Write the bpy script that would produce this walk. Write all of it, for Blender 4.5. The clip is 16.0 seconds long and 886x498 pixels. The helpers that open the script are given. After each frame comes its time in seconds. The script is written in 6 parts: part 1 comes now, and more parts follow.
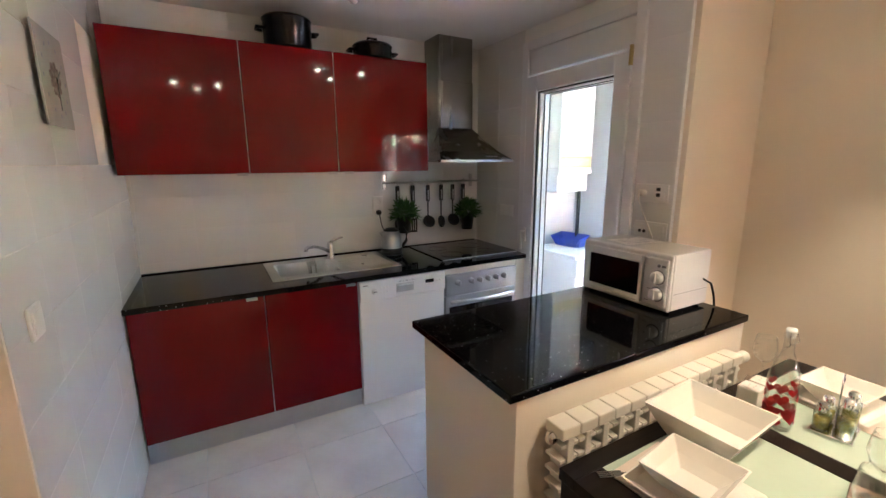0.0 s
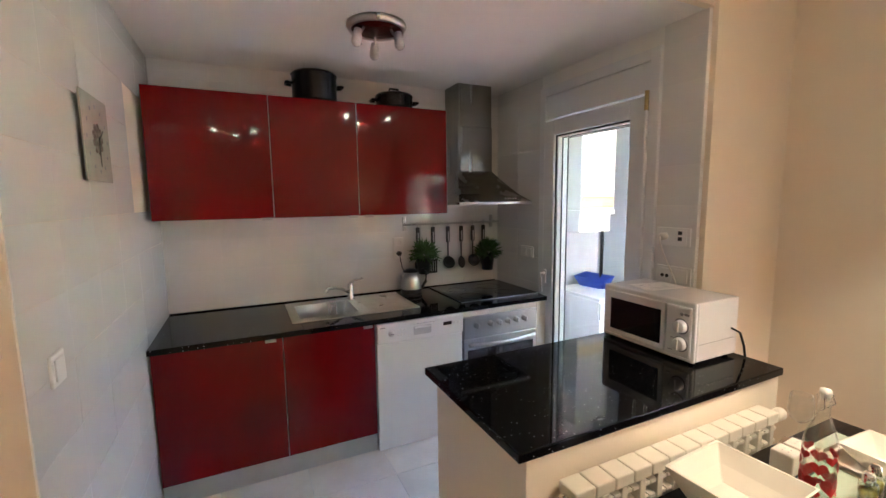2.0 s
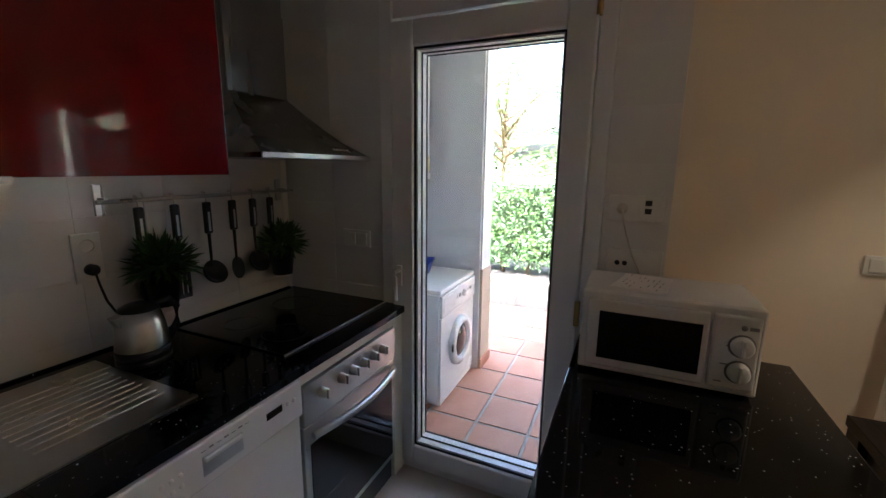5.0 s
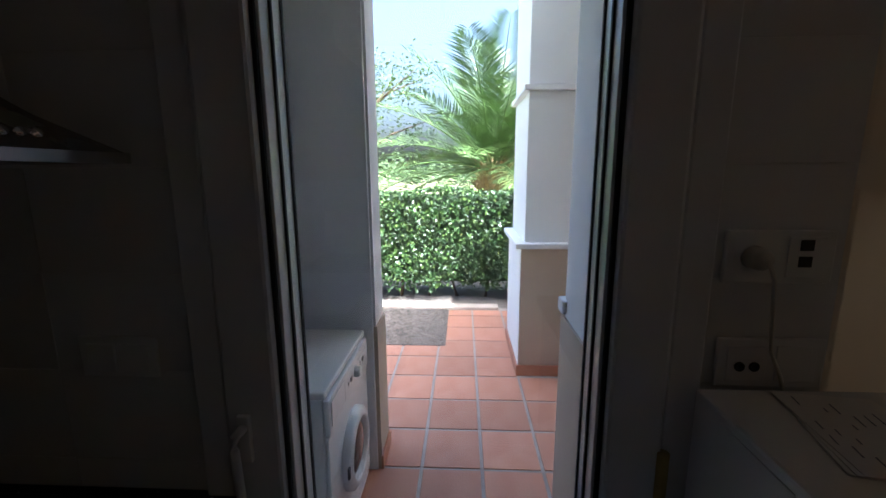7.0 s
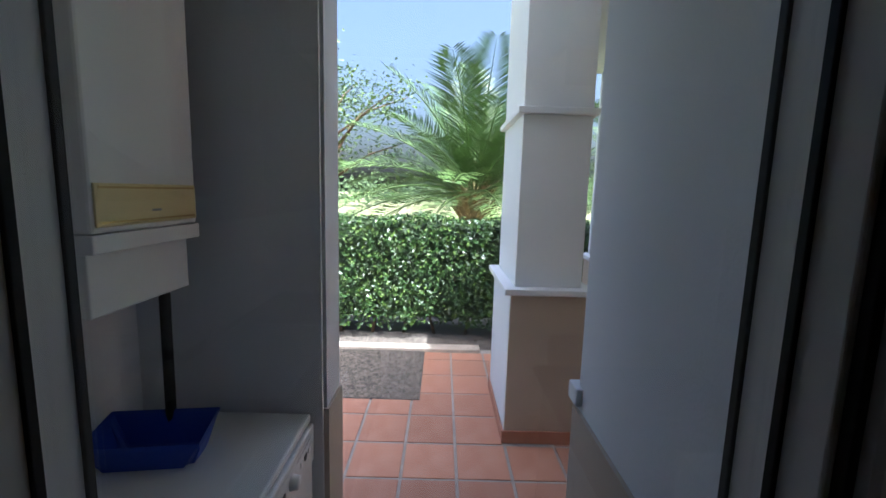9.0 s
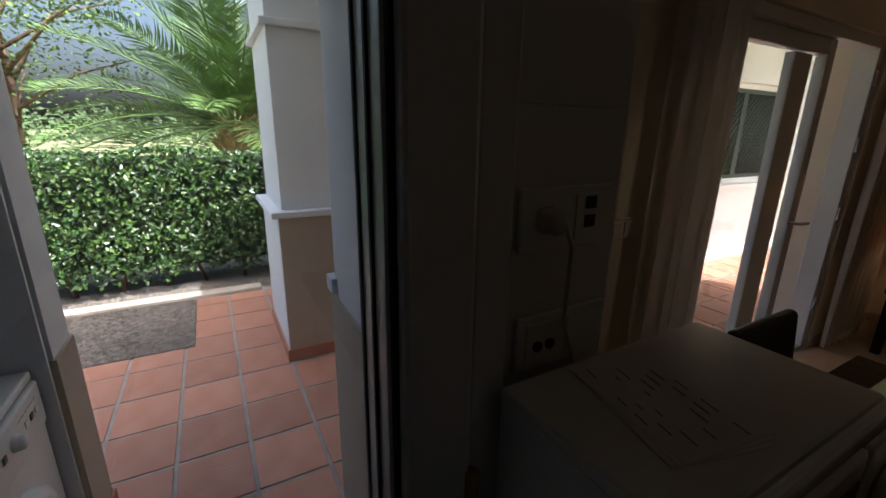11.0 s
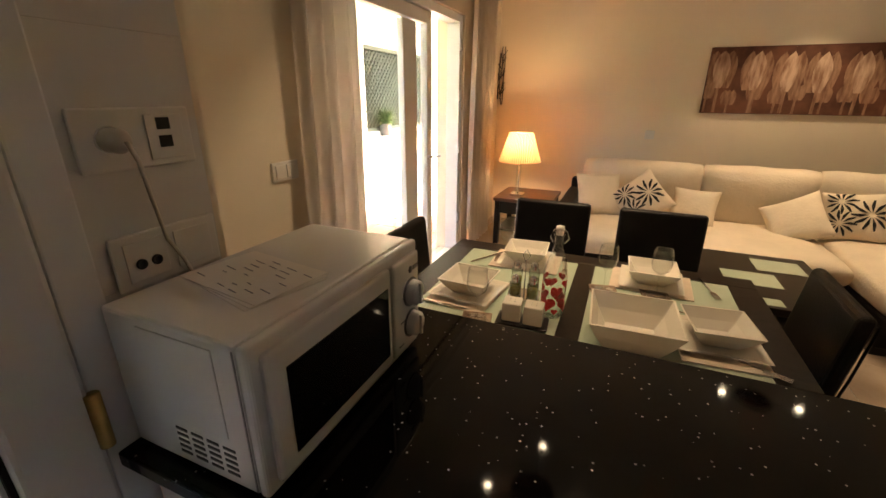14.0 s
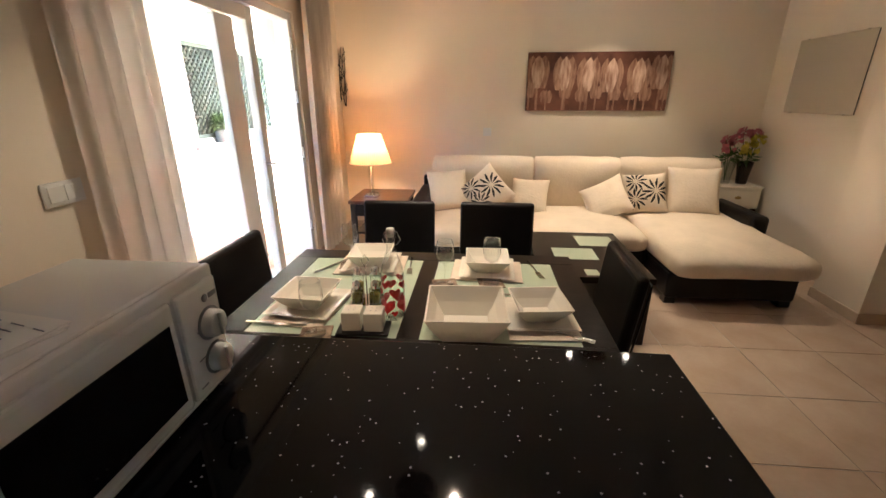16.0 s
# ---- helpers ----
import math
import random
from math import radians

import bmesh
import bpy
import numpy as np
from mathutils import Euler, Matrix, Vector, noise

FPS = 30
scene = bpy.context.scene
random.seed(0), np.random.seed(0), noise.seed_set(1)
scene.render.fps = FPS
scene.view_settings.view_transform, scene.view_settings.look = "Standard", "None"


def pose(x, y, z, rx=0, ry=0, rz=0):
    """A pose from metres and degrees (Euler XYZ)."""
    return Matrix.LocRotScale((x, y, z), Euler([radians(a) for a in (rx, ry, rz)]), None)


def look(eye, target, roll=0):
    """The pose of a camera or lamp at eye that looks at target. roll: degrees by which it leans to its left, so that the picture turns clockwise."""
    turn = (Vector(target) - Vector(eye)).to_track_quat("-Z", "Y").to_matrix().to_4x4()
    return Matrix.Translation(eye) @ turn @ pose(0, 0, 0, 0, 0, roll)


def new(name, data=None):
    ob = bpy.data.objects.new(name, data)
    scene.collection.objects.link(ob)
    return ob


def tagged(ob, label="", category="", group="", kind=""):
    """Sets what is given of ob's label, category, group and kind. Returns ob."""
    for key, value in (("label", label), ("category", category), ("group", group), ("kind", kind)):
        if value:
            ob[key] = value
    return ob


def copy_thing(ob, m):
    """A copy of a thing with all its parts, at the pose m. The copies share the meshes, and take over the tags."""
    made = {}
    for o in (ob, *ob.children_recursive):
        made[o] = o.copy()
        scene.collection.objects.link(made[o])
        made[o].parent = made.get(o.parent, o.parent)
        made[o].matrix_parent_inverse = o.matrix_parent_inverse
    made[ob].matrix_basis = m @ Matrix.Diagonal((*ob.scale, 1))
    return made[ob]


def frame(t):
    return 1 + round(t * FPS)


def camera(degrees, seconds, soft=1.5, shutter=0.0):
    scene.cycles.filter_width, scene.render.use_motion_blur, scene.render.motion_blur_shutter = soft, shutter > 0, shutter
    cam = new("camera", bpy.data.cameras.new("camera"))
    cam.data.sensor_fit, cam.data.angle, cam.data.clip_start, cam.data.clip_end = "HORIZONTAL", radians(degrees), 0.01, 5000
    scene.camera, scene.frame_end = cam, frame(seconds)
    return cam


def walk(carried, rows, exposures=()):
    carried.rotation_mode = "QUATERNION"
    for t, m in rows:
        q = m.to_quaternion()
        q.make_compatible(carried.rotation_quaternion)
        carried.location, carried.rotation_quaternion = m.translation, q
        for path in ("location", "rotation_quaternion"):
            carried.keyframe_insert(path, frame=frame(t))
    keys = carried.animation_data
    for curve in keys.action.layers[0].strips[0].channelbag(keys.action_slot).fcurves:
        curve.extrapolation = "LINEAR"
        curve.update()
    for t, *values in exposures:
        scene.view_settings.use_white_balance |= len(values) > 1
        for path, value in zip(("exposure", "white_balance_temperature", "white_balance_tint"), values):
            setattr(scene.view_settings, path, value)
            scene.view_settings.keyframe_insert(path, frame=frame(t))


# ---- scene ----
cam = camera(93.5, 16.0)
PATH = [
    (0, (0.506, 0.601, 1.533), (1.457, 2.313, 1.127), -0.3),
    (0.5, (0.536, 0.589, 1.534), (1.465, 2.316, 1.14), -0.4),
    (1, (0.544, 0.583, 1.563), (1.442, 2.342, 1.251), -1.0),
    (1.5, (0.546, 0.569, 1.597), (1.408, 2.367, 1.438), -0.9),
    (2, (0.562, 0.576, 1.577), (1.41, 2.372, 1.339), -0.7),
    (2.5, (0.57, 0.671, 1.529), (1.46, 2.418, 1.132), 0.7),
    (3, (0.516, 0.902, 1.513), (1.6, 2.529, 1.092), -0.7),
    (3.2, (0.497, 0.99, 1.516), (1.63, 2.575, 1.066), -0.8),
    (5.3, (0.975, 2.12, 1.511), (2.792, 2.866, 1.134), 0.5),
    (5.5, (1.05, 2.167, 1.513), (2.866, 2.915, 1.136), 0.1),
    (6, (1.279, 2.368, 1.522), (3.19, 2.824, 1.15), -0.6),
    (6.5, (1.541, 2.501, 1.522), (3.492, 2.676, 1.118), -1.8),
    (7, (1.798, 2.545, 1.52), (3.762, 2.641, 1.153), -0.3),
    (7.5, (2.065, 2.579, 1.553), (4.037, 2.6, 1.221), 0.3),
    (8, (2.235, 2.57, 1.58), (4.21, 2.591, 1.269), 0.9),
    (8.2, (2.282, 2.568, 1.609), (4.264, 2.622, 1.34), 1.1),
    (10.3, (2.196, 2.517, 1.532), (4.068, 1.955, 1.102), 1.0),
    (10.5, (2.175, 2.501, 1.543), (3.982, 1.782, 1.076), 0.6),
    (11, (2.086, 2.462, 1.491), (3.769, 1.524, 0.953), 0.8),
    (11.5, (1.991, 2.457, 1.457), (3.539, 1.359, 0.827), 1.1),
    (12, (1.938, 2.487, 1.453), (3.234, 1.117, 0.788), 0.8),
    (12.5, (1.905, 2.495, 1.44), (3.042, 0.998, 0.758), 0.4),
    (13, (1.88, 2.481, 1.439), (2.897, 0.897, 0.765), 0.5),
    (13.5, (1.859, 2.432, 1.426), (2.75, 0.774, 0.75), -0.1),
    (14, (1.807, 2.44, 1.437), (2.546, 0.713, 0.751), 0.5),
    (14.5, (1.782, 2.425, 1.442), (2.362, 0.631, 0.775), 0.6),
    (15, (1.751, 2.412, 1.445), (2.176, 0.575, 0.779), 0.5),
    (15.5, (1.716, 2.391, 1.442), (2.002, 0.532, 0.762), 0.2),
    (16, (1.682, 2.373, 1.443), (1.848, 0.5, 0.761), -0.1),
]
EXPOSURES = [(0, 6.1, 5400, 10), (3.2, 6.1, 5500, 10), (5.3, 4.1, 5500, 10), (6, 3.3, 5400, 10), (7, 2.5, 5300, 10), (8.2, 2.05, 5200, 10),
             (10.3, 1.4, 5700, 10), (11, 1.45, 5800, 10), (11.5, 2.3, 5900, 10), (12, 2.9, 6000, 10), (12.5, 3.85, 6100, 10), (13, 4.5, 6200, 10), (14, 4.85, 6900, 10), (15, 4.85, 6400, 10), (16, 5.3, 5500, 10)]
walk(cam, [(t, look(eye, target, roll)) for t, eye, target, roll in PATH], EXPOSURES)

# ---- world and sun ----
SUN_EL, SUN_AZ = 62.0, 250.0   # degrees; azimuth counted from north, clockwise
world = bpy.data.worlds.new("sky")
scene.world = world
world.use_nodes = True
wn = world.node_tree
sky = wn.nodes.new("ShaderNodeTexSky")
sky.sky_type, sky.sun_disc = "NISHITA", False
sky.sun_elevation, sky.sun_rotation = radians(SUN_EL), radians(SUN_AZ)
sky.dust_density, sky.ozone_density = 10.0, 0.5
wn.links.new(sky.outputs[0], wn.nodes["Background"].inputs[0])
wn.nodes["Background"].inputs[1].default_value = 0.15
sun = new("sun", bpy.data.lights.new("sun", "SUN"))
sun.data.energy, sun.data.angle, sun.data.color = 4.0, radians(0.8), (1, 0.95, 0.87)
sd = Vector((math.sin(radians(SUN_AZ)) * math.cos(radians(SUN_EL)), math.cos(radians(SUN_AZ)) * math.cos(radians(SUN_EL)), math.sin(radians(SUN_EL))))
sun.matrix_world = look(sd * 30, (0, 0, 0))


def lamp(name, kind, energy, m, color=(1, 1, 1), size=0.03, size_y=None, cone=None):
    d = bpy.data.lights.new(name, kind)
    d.energy, d.color = energy, color
    if kind == "AREA":
        d.shape, d.size, d.size_y = "RECTANGLE", size, size_y or size
    else:
        d.shadow_soft_size = size
    if cone:
        d.spot_size, d.spot_blend = radians(cone), 0.5
    ob = new(name, d)
    ob.matrix_world = m
    return ob



# ---- materials ----
def mat(name, color, rough=0.5, metal=0.0, var=0.06, scale=6.0, bump=0.0, bscale=60.0, rand=0.0, coat=0.0, color2=None, spec=None, stretch=None):
    """A node material: base colour varied at two scales, roughness varied a little, and a fine bump."""
    m = bpy.data.materials.new(name)
    m.use_nodes = True
    nt = m.node_tree
    b = nt.nodes["Principled BSDF"]
    co = nt.nodes.new("ShaderNodeTexCoord")
    src = co.outputs["Object"]
    if stretch:
        mp = nt.nodes.new("ShaderNodeMapping")
        mp.inputs["Scale"].default_value = stretch
        nt.links.new(src, mp.inputs[0])
        src = mp.outputs[0]
    n1 = nt.nodes.new("ShaderNodeTexNoise")
    n1.inputs["Scale"].default_value, n1.inputs["Detail"].default_value = scale, 8
    n2 = nt.nodes.new("ShaderNodeTexNoise")
    n2.inputs["Scale"].default_value, n2.inputs["Detail"].default_value = bscale, 4
    for n in (n1, n2):
        nt.links.new(src, n.inputs["Vector"])
    mix = nt.nodes.new("ShaderNodeMix")
    mix.data_type = "RGBA"
    c2 = color2 or tuple(max(0, c * (1 - 3 * var)) for c in color)
    mix.inputs[6].default_value, mix.inputs[7].default_value = (*color, 1), (*c2, 1)
    mr = nt.nodes.new("ShaderNodeMapRange")
    mr.inputs[1].default_value, mr.inputs[2].default_value = 0.38, 0.68
    nt.links.new(n1.outputs[0], mr.inputs[0])
    nt.links.new(mr.outputs[0], mix.inputs[0])
    out = mix.outputs[2]
    hsv = nt.nodes.new("ShaderNodeHueSaturation")
    nt.links.new(out, hsv.inputs["Color"])
    vr = nt.nodes.new("ShaderNodeMapRange")
    vr.inputs[3].default_value, vr.inputs[4].default_value = 1 - var, 1 + var
    nt.links.new(n2.outputs[0], vr.inputs[0])
    if rand:
        oi = nt.nodes.new("ShaderNodeObjectInfo")
        rr = nt.nodes.new("ShaderNodeMapRange")
        rr.inputs[3].default_value, rr.inputs[4].default_value = 1 - rand, 1 + rand
        nt.links.new(oi.outputs["Random"], rr.inputs[0])
        mu = nt.nodes.new("ShaderNodeMath")
        mu.operation = "MULTIPLY"
        nt.links.new(vr.outputs[0], mu.inputs[0])
        nt.links.new(rr.outputs[0], mu.inputs[1])
        nt.links.new(mu.outputs[0], hsv.inputs["Value"])
    else:
        nt.links.new(vr.outputs[0], hsv.inputs["Value"])
    nt.links.new(hsv.outputs[0], b.inputs["Base Color"])
    rm = nt.nodes.new("ShaderNodeMapRange")
    rm.inputs[3].default_value, rm.inputs[4].default_value = max(0.0, rough * 0.85), min(1.0, rough * 1.2)
    nt.links.new(n1.outputs[0], rm.inputs[0])
    nt.links.new(rm.outputs[0], b.inputs["Roughness"])
    b.inputs["Metallic"].default_value = metal
    b.inputs["Coat Weight"].default_value = coat
    b.inputs["Coat Roughness"].default_value = 0.04
    if spec is not None:
        b.inputs["Specular IOR Level"].default_value = spec
    if bump:
        bp = nt.nodes.new("ShaderNodeBump")
        bp.inputs["Strength"].default_value, bp.inputs["Distance"].default_value = bump, 0.01
        nt.links.new(n2.outputs[0], bp.inputs["Height"])
        nt.links.new(bp.outputs[0], b.inputs["Normal"])
    return m


def glass_mat(name, tint=(1, 1, 1), rough=0.0, ior=1.45):
    m = bpy.data.materials.new(name)
    m.use_nodes = True
    b = m.node_tree.nodes["Principled BSDF"]
    b.inputs["Base Color"].default_value = (*tint, 1)
    b.inputs["Transmission Weight"].default_value, b.inputs["Roughness"].default_value, b.inputs["IOR"].default_value = 1, rough, ior
    return m


def thin_glass(name, tint=(1, 1, 1)):
    """A sheet of clear glass: what lies behind shows through, and it shines more at a slant."""
    m = bpy.data.materials.new(name)
    m.use_nodes = True
    nt = m.node_tree
    tr, gl, lw, pw, ma, mx = (nt.nodes.new(k) for k in ("ShaderNodeBsdfTransparent", "ShaderNodeBsdfGlossy", "ShaderNodeLayerWeight", "ShaderNodeMath", "ShaderNodeMath", "ShaderNodeMixShader"))
    tr.inputs[0].default_value = (*tint, 1)
    gl.inputs["Roughness"].default_value = 0.01
    lw.inputs[0].default_value = 0.5
    pw.operation, pw.inputs[1].default_value = "POWER", 4.0
    ma.operation, ma.inputs[1].default_value, ma.inputs[2].default_value = "MULTIPLY_ADD", 0.85, 0.05
    nt.links.new(lw.outputs["Facing"], pw.inputs[0])
    nt.links.new(pw.outputs[0], ma.inputs[0])
    nt.links.new(ma.outputs[0], mx.inputs[0])
    nt.links.new(tr.outputs[0], mx.inputs[1])
    nt.links.new(gl.outputs[0], mx.inputs[2])
    nt.links.new(mx.outputs[0], nt.nodes["Material Output"].inputs[0])
    return m


def glow(name, color, strength):
    m = bpy.data.materials.new(name)
    m.use_nodes = True
    b = m.node_tree.nodes["Principled BSDF"]
    b.inputs["Base Color"].default_value = (*color, 1)
    b.inputs["Emission Color"].default_value, b.inputs["Emission Strength"].default_value = (*color, 1), strength
    return m


def granite_mat(name):
    """Polished black stone with pale flecks."""
    m = mat(name, (0.004, 0.004, 0.005), 0.05, var=0.2, scale=30, spec=0.22)
    nt = m.node_tree
    b = nt.nodes["Principled BSDF"]
    vo = nt.nodes.new("ShaderNodeTexVoronoi")
    vo.inputs["Scale"].default_value = 75
    co = nt.nodes.new("ShaderNodeTexCoord")
    nt.links.new(co.outputs["Object"], vo.inputs["Vector"])
    lt = nt.nodes.new("ShaderNodeMath")
    lt.operation, lt.inputs[1].default_value = "LESS_THAN", 0.16
    nt.links.new(vo.outputs["Distance"], lt.inputs[0])
    sep = nt.nodes.new("ShaderNodeSeparateColor")
    nt.links.new(vo.outputs["Color"], sep.inputs[0])
    gt = nt.nodes.new("ShaderNodeMath")
    gt.operation, gt.inputs[1].default_value = "GREATER_THAN", 0.72
    nt.links.new(sep.outputs[0], gt.inputs[0])
    mu = nt.nodes.new("ShaderNodeMath")
    mu.operation = "MULTIPLY"
    nt.links.new(lt.outputs[0], mu.inputs[0])
    nt.links.new(gt.outputs[0], mu.inputs[1])
    mx = nt.nodes.new("ShaderNodeMix")
    mx.data_type = "RGBA"
    old = b.inputs["Base Color"].links[0].from_socket
    nt.links.new(old, mx.inputs[6])
    mx.inputs[7].default_value = (0.35, 0.35, 0.36, 1)
    nt.links.new(mu.outputs[0], mx.inputs[0])
    nt.links.new(mx.outputs[2], b.inputs["Base Color"])
    return m


WALL = mat("cream_wall_paint", (0.80, 0.71, 0.58), 0.6, var=0.015, scale=1.5, bump=0.04, bscale=140)
WALLW = mat("white_wall_paint", (0.80, 0.78, 0.74), 0.7, var=0.015, scale=1.5, bump=0.04, bscale=140)
CEIL = mat("ceiling_paint", (0.78, 0.77, 0.76), 0.8, var=0.012, scale=1.2, bump=0.02, bscale=120)
TILEW = mat("glazed_wall_tile", (0.74, 0.73, 0.71), 0.16, var=0.015, scale=3, bump=0.015, bscale=9, rand=0.012)
GROUT = mat("pale_grout", (0.60, 0.58, 0.55), 0.85, var=0.06, scale=20, bump=0.1)
FLOORT = mat("beige_floor_tile", (0.48, 0.365, 0.275), 0.2, var=0.05, scale=4, bump=0.02, bscale=40, rand=0.03, color2=(0.54, 0.43, 0.34))
FLOORK = mat("pale_floor_tile", (0.66, 0.61, 0.55), 0.18, var=0.04, scale=4, bump=0.02, bscale=40, rand=0.03, color2=(0.58, 0.53, 0.47))
RED = mat("red_gloss_lacquer", (0.135, 0.0012, 0.003), 0.05, var=0.02, scale=2, spec=0.35)
STEEL = mat("brushed_steel", (0.55, 0.55, 0.54), 0.28, 1.0, var=0.04, scale=8, bump=0.02, bscale=200, stretch=(1, 1, 0.05))
HOODSTEEL = mat("dark_brushed_steel", (0.30, 0.29, 0.275), 0.26, 1.0, var=0.05, scale=8, bump=0.02, bscale=200, stretch=(1, 1, 0.05))
CHROME = mat("chrome", (0.75, 0.75, 0.75), 0.1, 1.0, var=0.02)
ALU = mat("satin_aluminium", (0.55, 0.55, 0.55), 0.35, 1.0, var=0.03)
GRANITE = granite_mat("black_granite")
WHITE = mat("white_enamel", (0.78, 0.78, 0.77), 0.25, var=0.01, scale=3)
CREAMW = mat("cream_enamel", (0.74, 0.69, 0.58), 0.3, var=0.015, scale=3)
PVC = mat("white_door_profile", (0.74, 0.74, 0.74), 0.35, var=0.015, scale=3)
PLASTIC = mat("white_plastic", (0.76, 0.75, 0.72), 0.35, var=0.01)
CABLE = mat("white_cable", (0.72, 0.68, 0.6), 0.5)
BLACK = mat("black_plastic", (0.012, 0.012, 0.012), 0.35, var=0.1)
RUBBER = mat("black_seal", (0.01, 0.01, 0.01), 0.7)
BLACKGLASS = mat("black_glass", (0.008, 0.008, 0.009), 0.05, var=0.05)
ENAMEL = mat("black_enamel", (0.005, 0.005, 0.007), 0.22, var=0.1, spec=0.22)
GREYP = mat("grey_print", (0.25, 0.25, 0.26), 0.5)
LEATHER = mat("black_leather", (0.006, 0.005, 0.005), 0.36, var=0.1, scale=8, bump=0.2, bscale=160, spec=0.22)
WENGE = mat("dark_wenge_wood", (0.014, 0.009, 0.0065), 0.3, spec=0.2, var=0.15, scale=5, bump=0.06, bscale=90, stretch=(1, 12, 1))
WOODM = mat("brown_wood", (0.10, 0.045, 0.022), 0.35, var=0.1, scale=5, bump=0.05, bscale=80, stretch=(1, 10, 1))
FROST = mat("frosted_glass_inlay", (0.46, 0.54, 0.42), 0.18, var=0.02, scale=2)
CERAMIC = mat("cream_ceramic", (0.80, 0.75, 0.66), 0.12, var=0.012, scale=4)
MATB = mat("beige_placemat", (0.66, 0.56, 0.45), 0.35, var=0.04, scale=14)
MARBLE = mat("stone_coaster", (0.36, 0.27, 0.2), 0.25, var=0.2, scale=35, color2=(0.12, 0.08, 0.06))
SILVER = mat("cutlery_steel", (0.6, 0.58, 0.55), 0.16, 1.0, var=0.03)
COTTON = mat("cream_cotton", (0.77, 0.66, 0.52), 0.9, var=0.03, scale=5, bump=0.35, bscale=45)
CURT = mat("white_curtain_cloth", (0.80, 0.73, 0.65), 0.85, var=0.02, scale=4, bump=0.12, bscale=220)
PRINTB = mat("black_print", (0.012, 0.012, 0.012), 0.85, var=0.1)
SHADE = mat("pleated_shade_cloth", (0.82, 0.64, 0.47), 0.8, var=0.02)
PAPER = mat("paper", (0.78, 0.76, 0.72), 0.7, var=0.02)
INK = mat("pencil_ink", (0.2, 0.2, 0.25), 0.7)
BRASS = mat("brass", (0.5, 0.36, 0.14), 0.3, 1.0, var=0.06)
BLUE = mat("blue_plastic", (0.02, 0.06, 0.42), 0.35, var=0.03)
YELLOW = mat("yellowed_plastic", (0.72, 0.60, 0.30), 0.4, var=0.03)
HEART = mat("red_heart_print", (0.62, 0.02, 0.02), 0.35, var=0.03)
OIL = mat("oil_and_herbs", (0.35, 0.30, 0.08), 0.15, var=0.25, scale=40)
CANVAS = mat("brown_canvas", (0.16, 0.06, 0.035), 0.75, var=0.2, scale=6, bump=0.1, bscale=300)
PETAL1 = mat("sepia_petal", (0.36, 0.21, 0.14), 0.75, var=0.2, scale=9, stretch=(5, 1, 1.0), color2=(0.17, 0.08, 0.05), bump=0.08, bscale=300)
PETAL2 = mat("pale_petal", (0.58, 0.41, 0.31), 0.75, var=0.2, scale=8, stretch=(4, 1, 0.8), color2=(0.24, 0.12, 0.075), bump=0.08, bscale=300)
MIRROR = mat("mirror", (0.80, 0.80, 0.78), 0.01, 1.0, var=0.0)
LEAF1 = mat("herb_leaf", (0.05, 0.13, 0.02), 0.55, var=0.15, scale=30)
PINK = mat("pink_petal", (0.75, 0.25, 0.30), 0.7, var=0.1, scale=30)
YPET = mat("yellow_petal", (0.75, 0.62, 0.08), 0.7, var=0.1, scale=30)
GLASS = thin_glass("clear_glass", (0.94, 0.96, 0.95))
THIN = thin_glass("thin_stemware", (0.985, 0.99, 0.985))
DGLASS = glass_mat("dark_vase_glass", (0.18, 0.1, 0.12))
TWIG = mat("dark_iron_twig", (0.02, 0.014, 0.01), 0.5, 0.3)
RENDERW = mat("white_outer_render", (0.74, 0.75, 0.77), 0.85, var=0.03, scale=2, bump=0.12, bscale=130)
RENDERT = mat("beige_outer_render", (0.48, 0.40, 0.32), 0.85, var=0.04, scale=2, bump=0.12, bscale=130)
TERRA = mat("terracotta_tile", (0.46, 0.20, 0.12), 0.6, var=0.10, scale=7, bump=0.12, bscale=60, rand=0.16, color2=(0.53, 0.27, 0.18))
CEMENT = mat("cement_joint", (0.42, 0.38, 0.34), 0.9, var=0.08, scale=14, bump=0.2)
GRAVEL = mat("gravel", (0.19, 0.16, 0.135), 0.95, var=0.22, scale=45, bump=0.9, bscale=70)
PEBBLE = mat("pebble", (0.30, 0.255, 0.21), 0.9, var=0.3, scale=30, bump=0.2, color2=(0.10, 0.085, 0.07))
SOIL = mat("dry_soil_and_lawn", (0.20, 0.24, 0.09), 0.95, var=0.15, scale=0.3, bump=0.3, bscale=3, color2=(0.30, 0.26, 0.15))
HEDGE = mat("hedge_leaf", (0.045, 0.10, 0.022), 0.35, var=0.25, scale=5, bscale=30)
HEDGE2 = mat("hedge_light_leaf", (0.12, 0.20, 0.04), 0.3, var=0.2, scale=5, bscale=30)
HCORE = mat("hedge_inner_shade", (0.025, 0.05, 0.012), 0.8, var=0.3, scale=25)
PALML = mat("palm_frond", (0.13, 0.22, 0.06), 0.4, var=0.2, scale=3, rand=0.25)
PALMT = mat("palm_trunk", (0.34, 0.22, 0.11), 0.9, var=0.2, scale=12, bump=0.6, bscale=25)
BARK = mat("bark", (0.16, 0.10, 0.06), 0.9, var=0.2, scale=10, bump=0.6, bscale=30)
FEATHER = mat("feathery_leaf", (0.17, 0.26, 0.07), 0.6, var=0.2, scale=3)
FARTREE = mat("far_tree_leaf", (0.10, 0.16, 0.06), 0.8, var=0.25, scale=0.5)
SHUTTER = mat("dark_green_lattice", (0.03, 0.05, 0.045), 0.6, var=0.1)
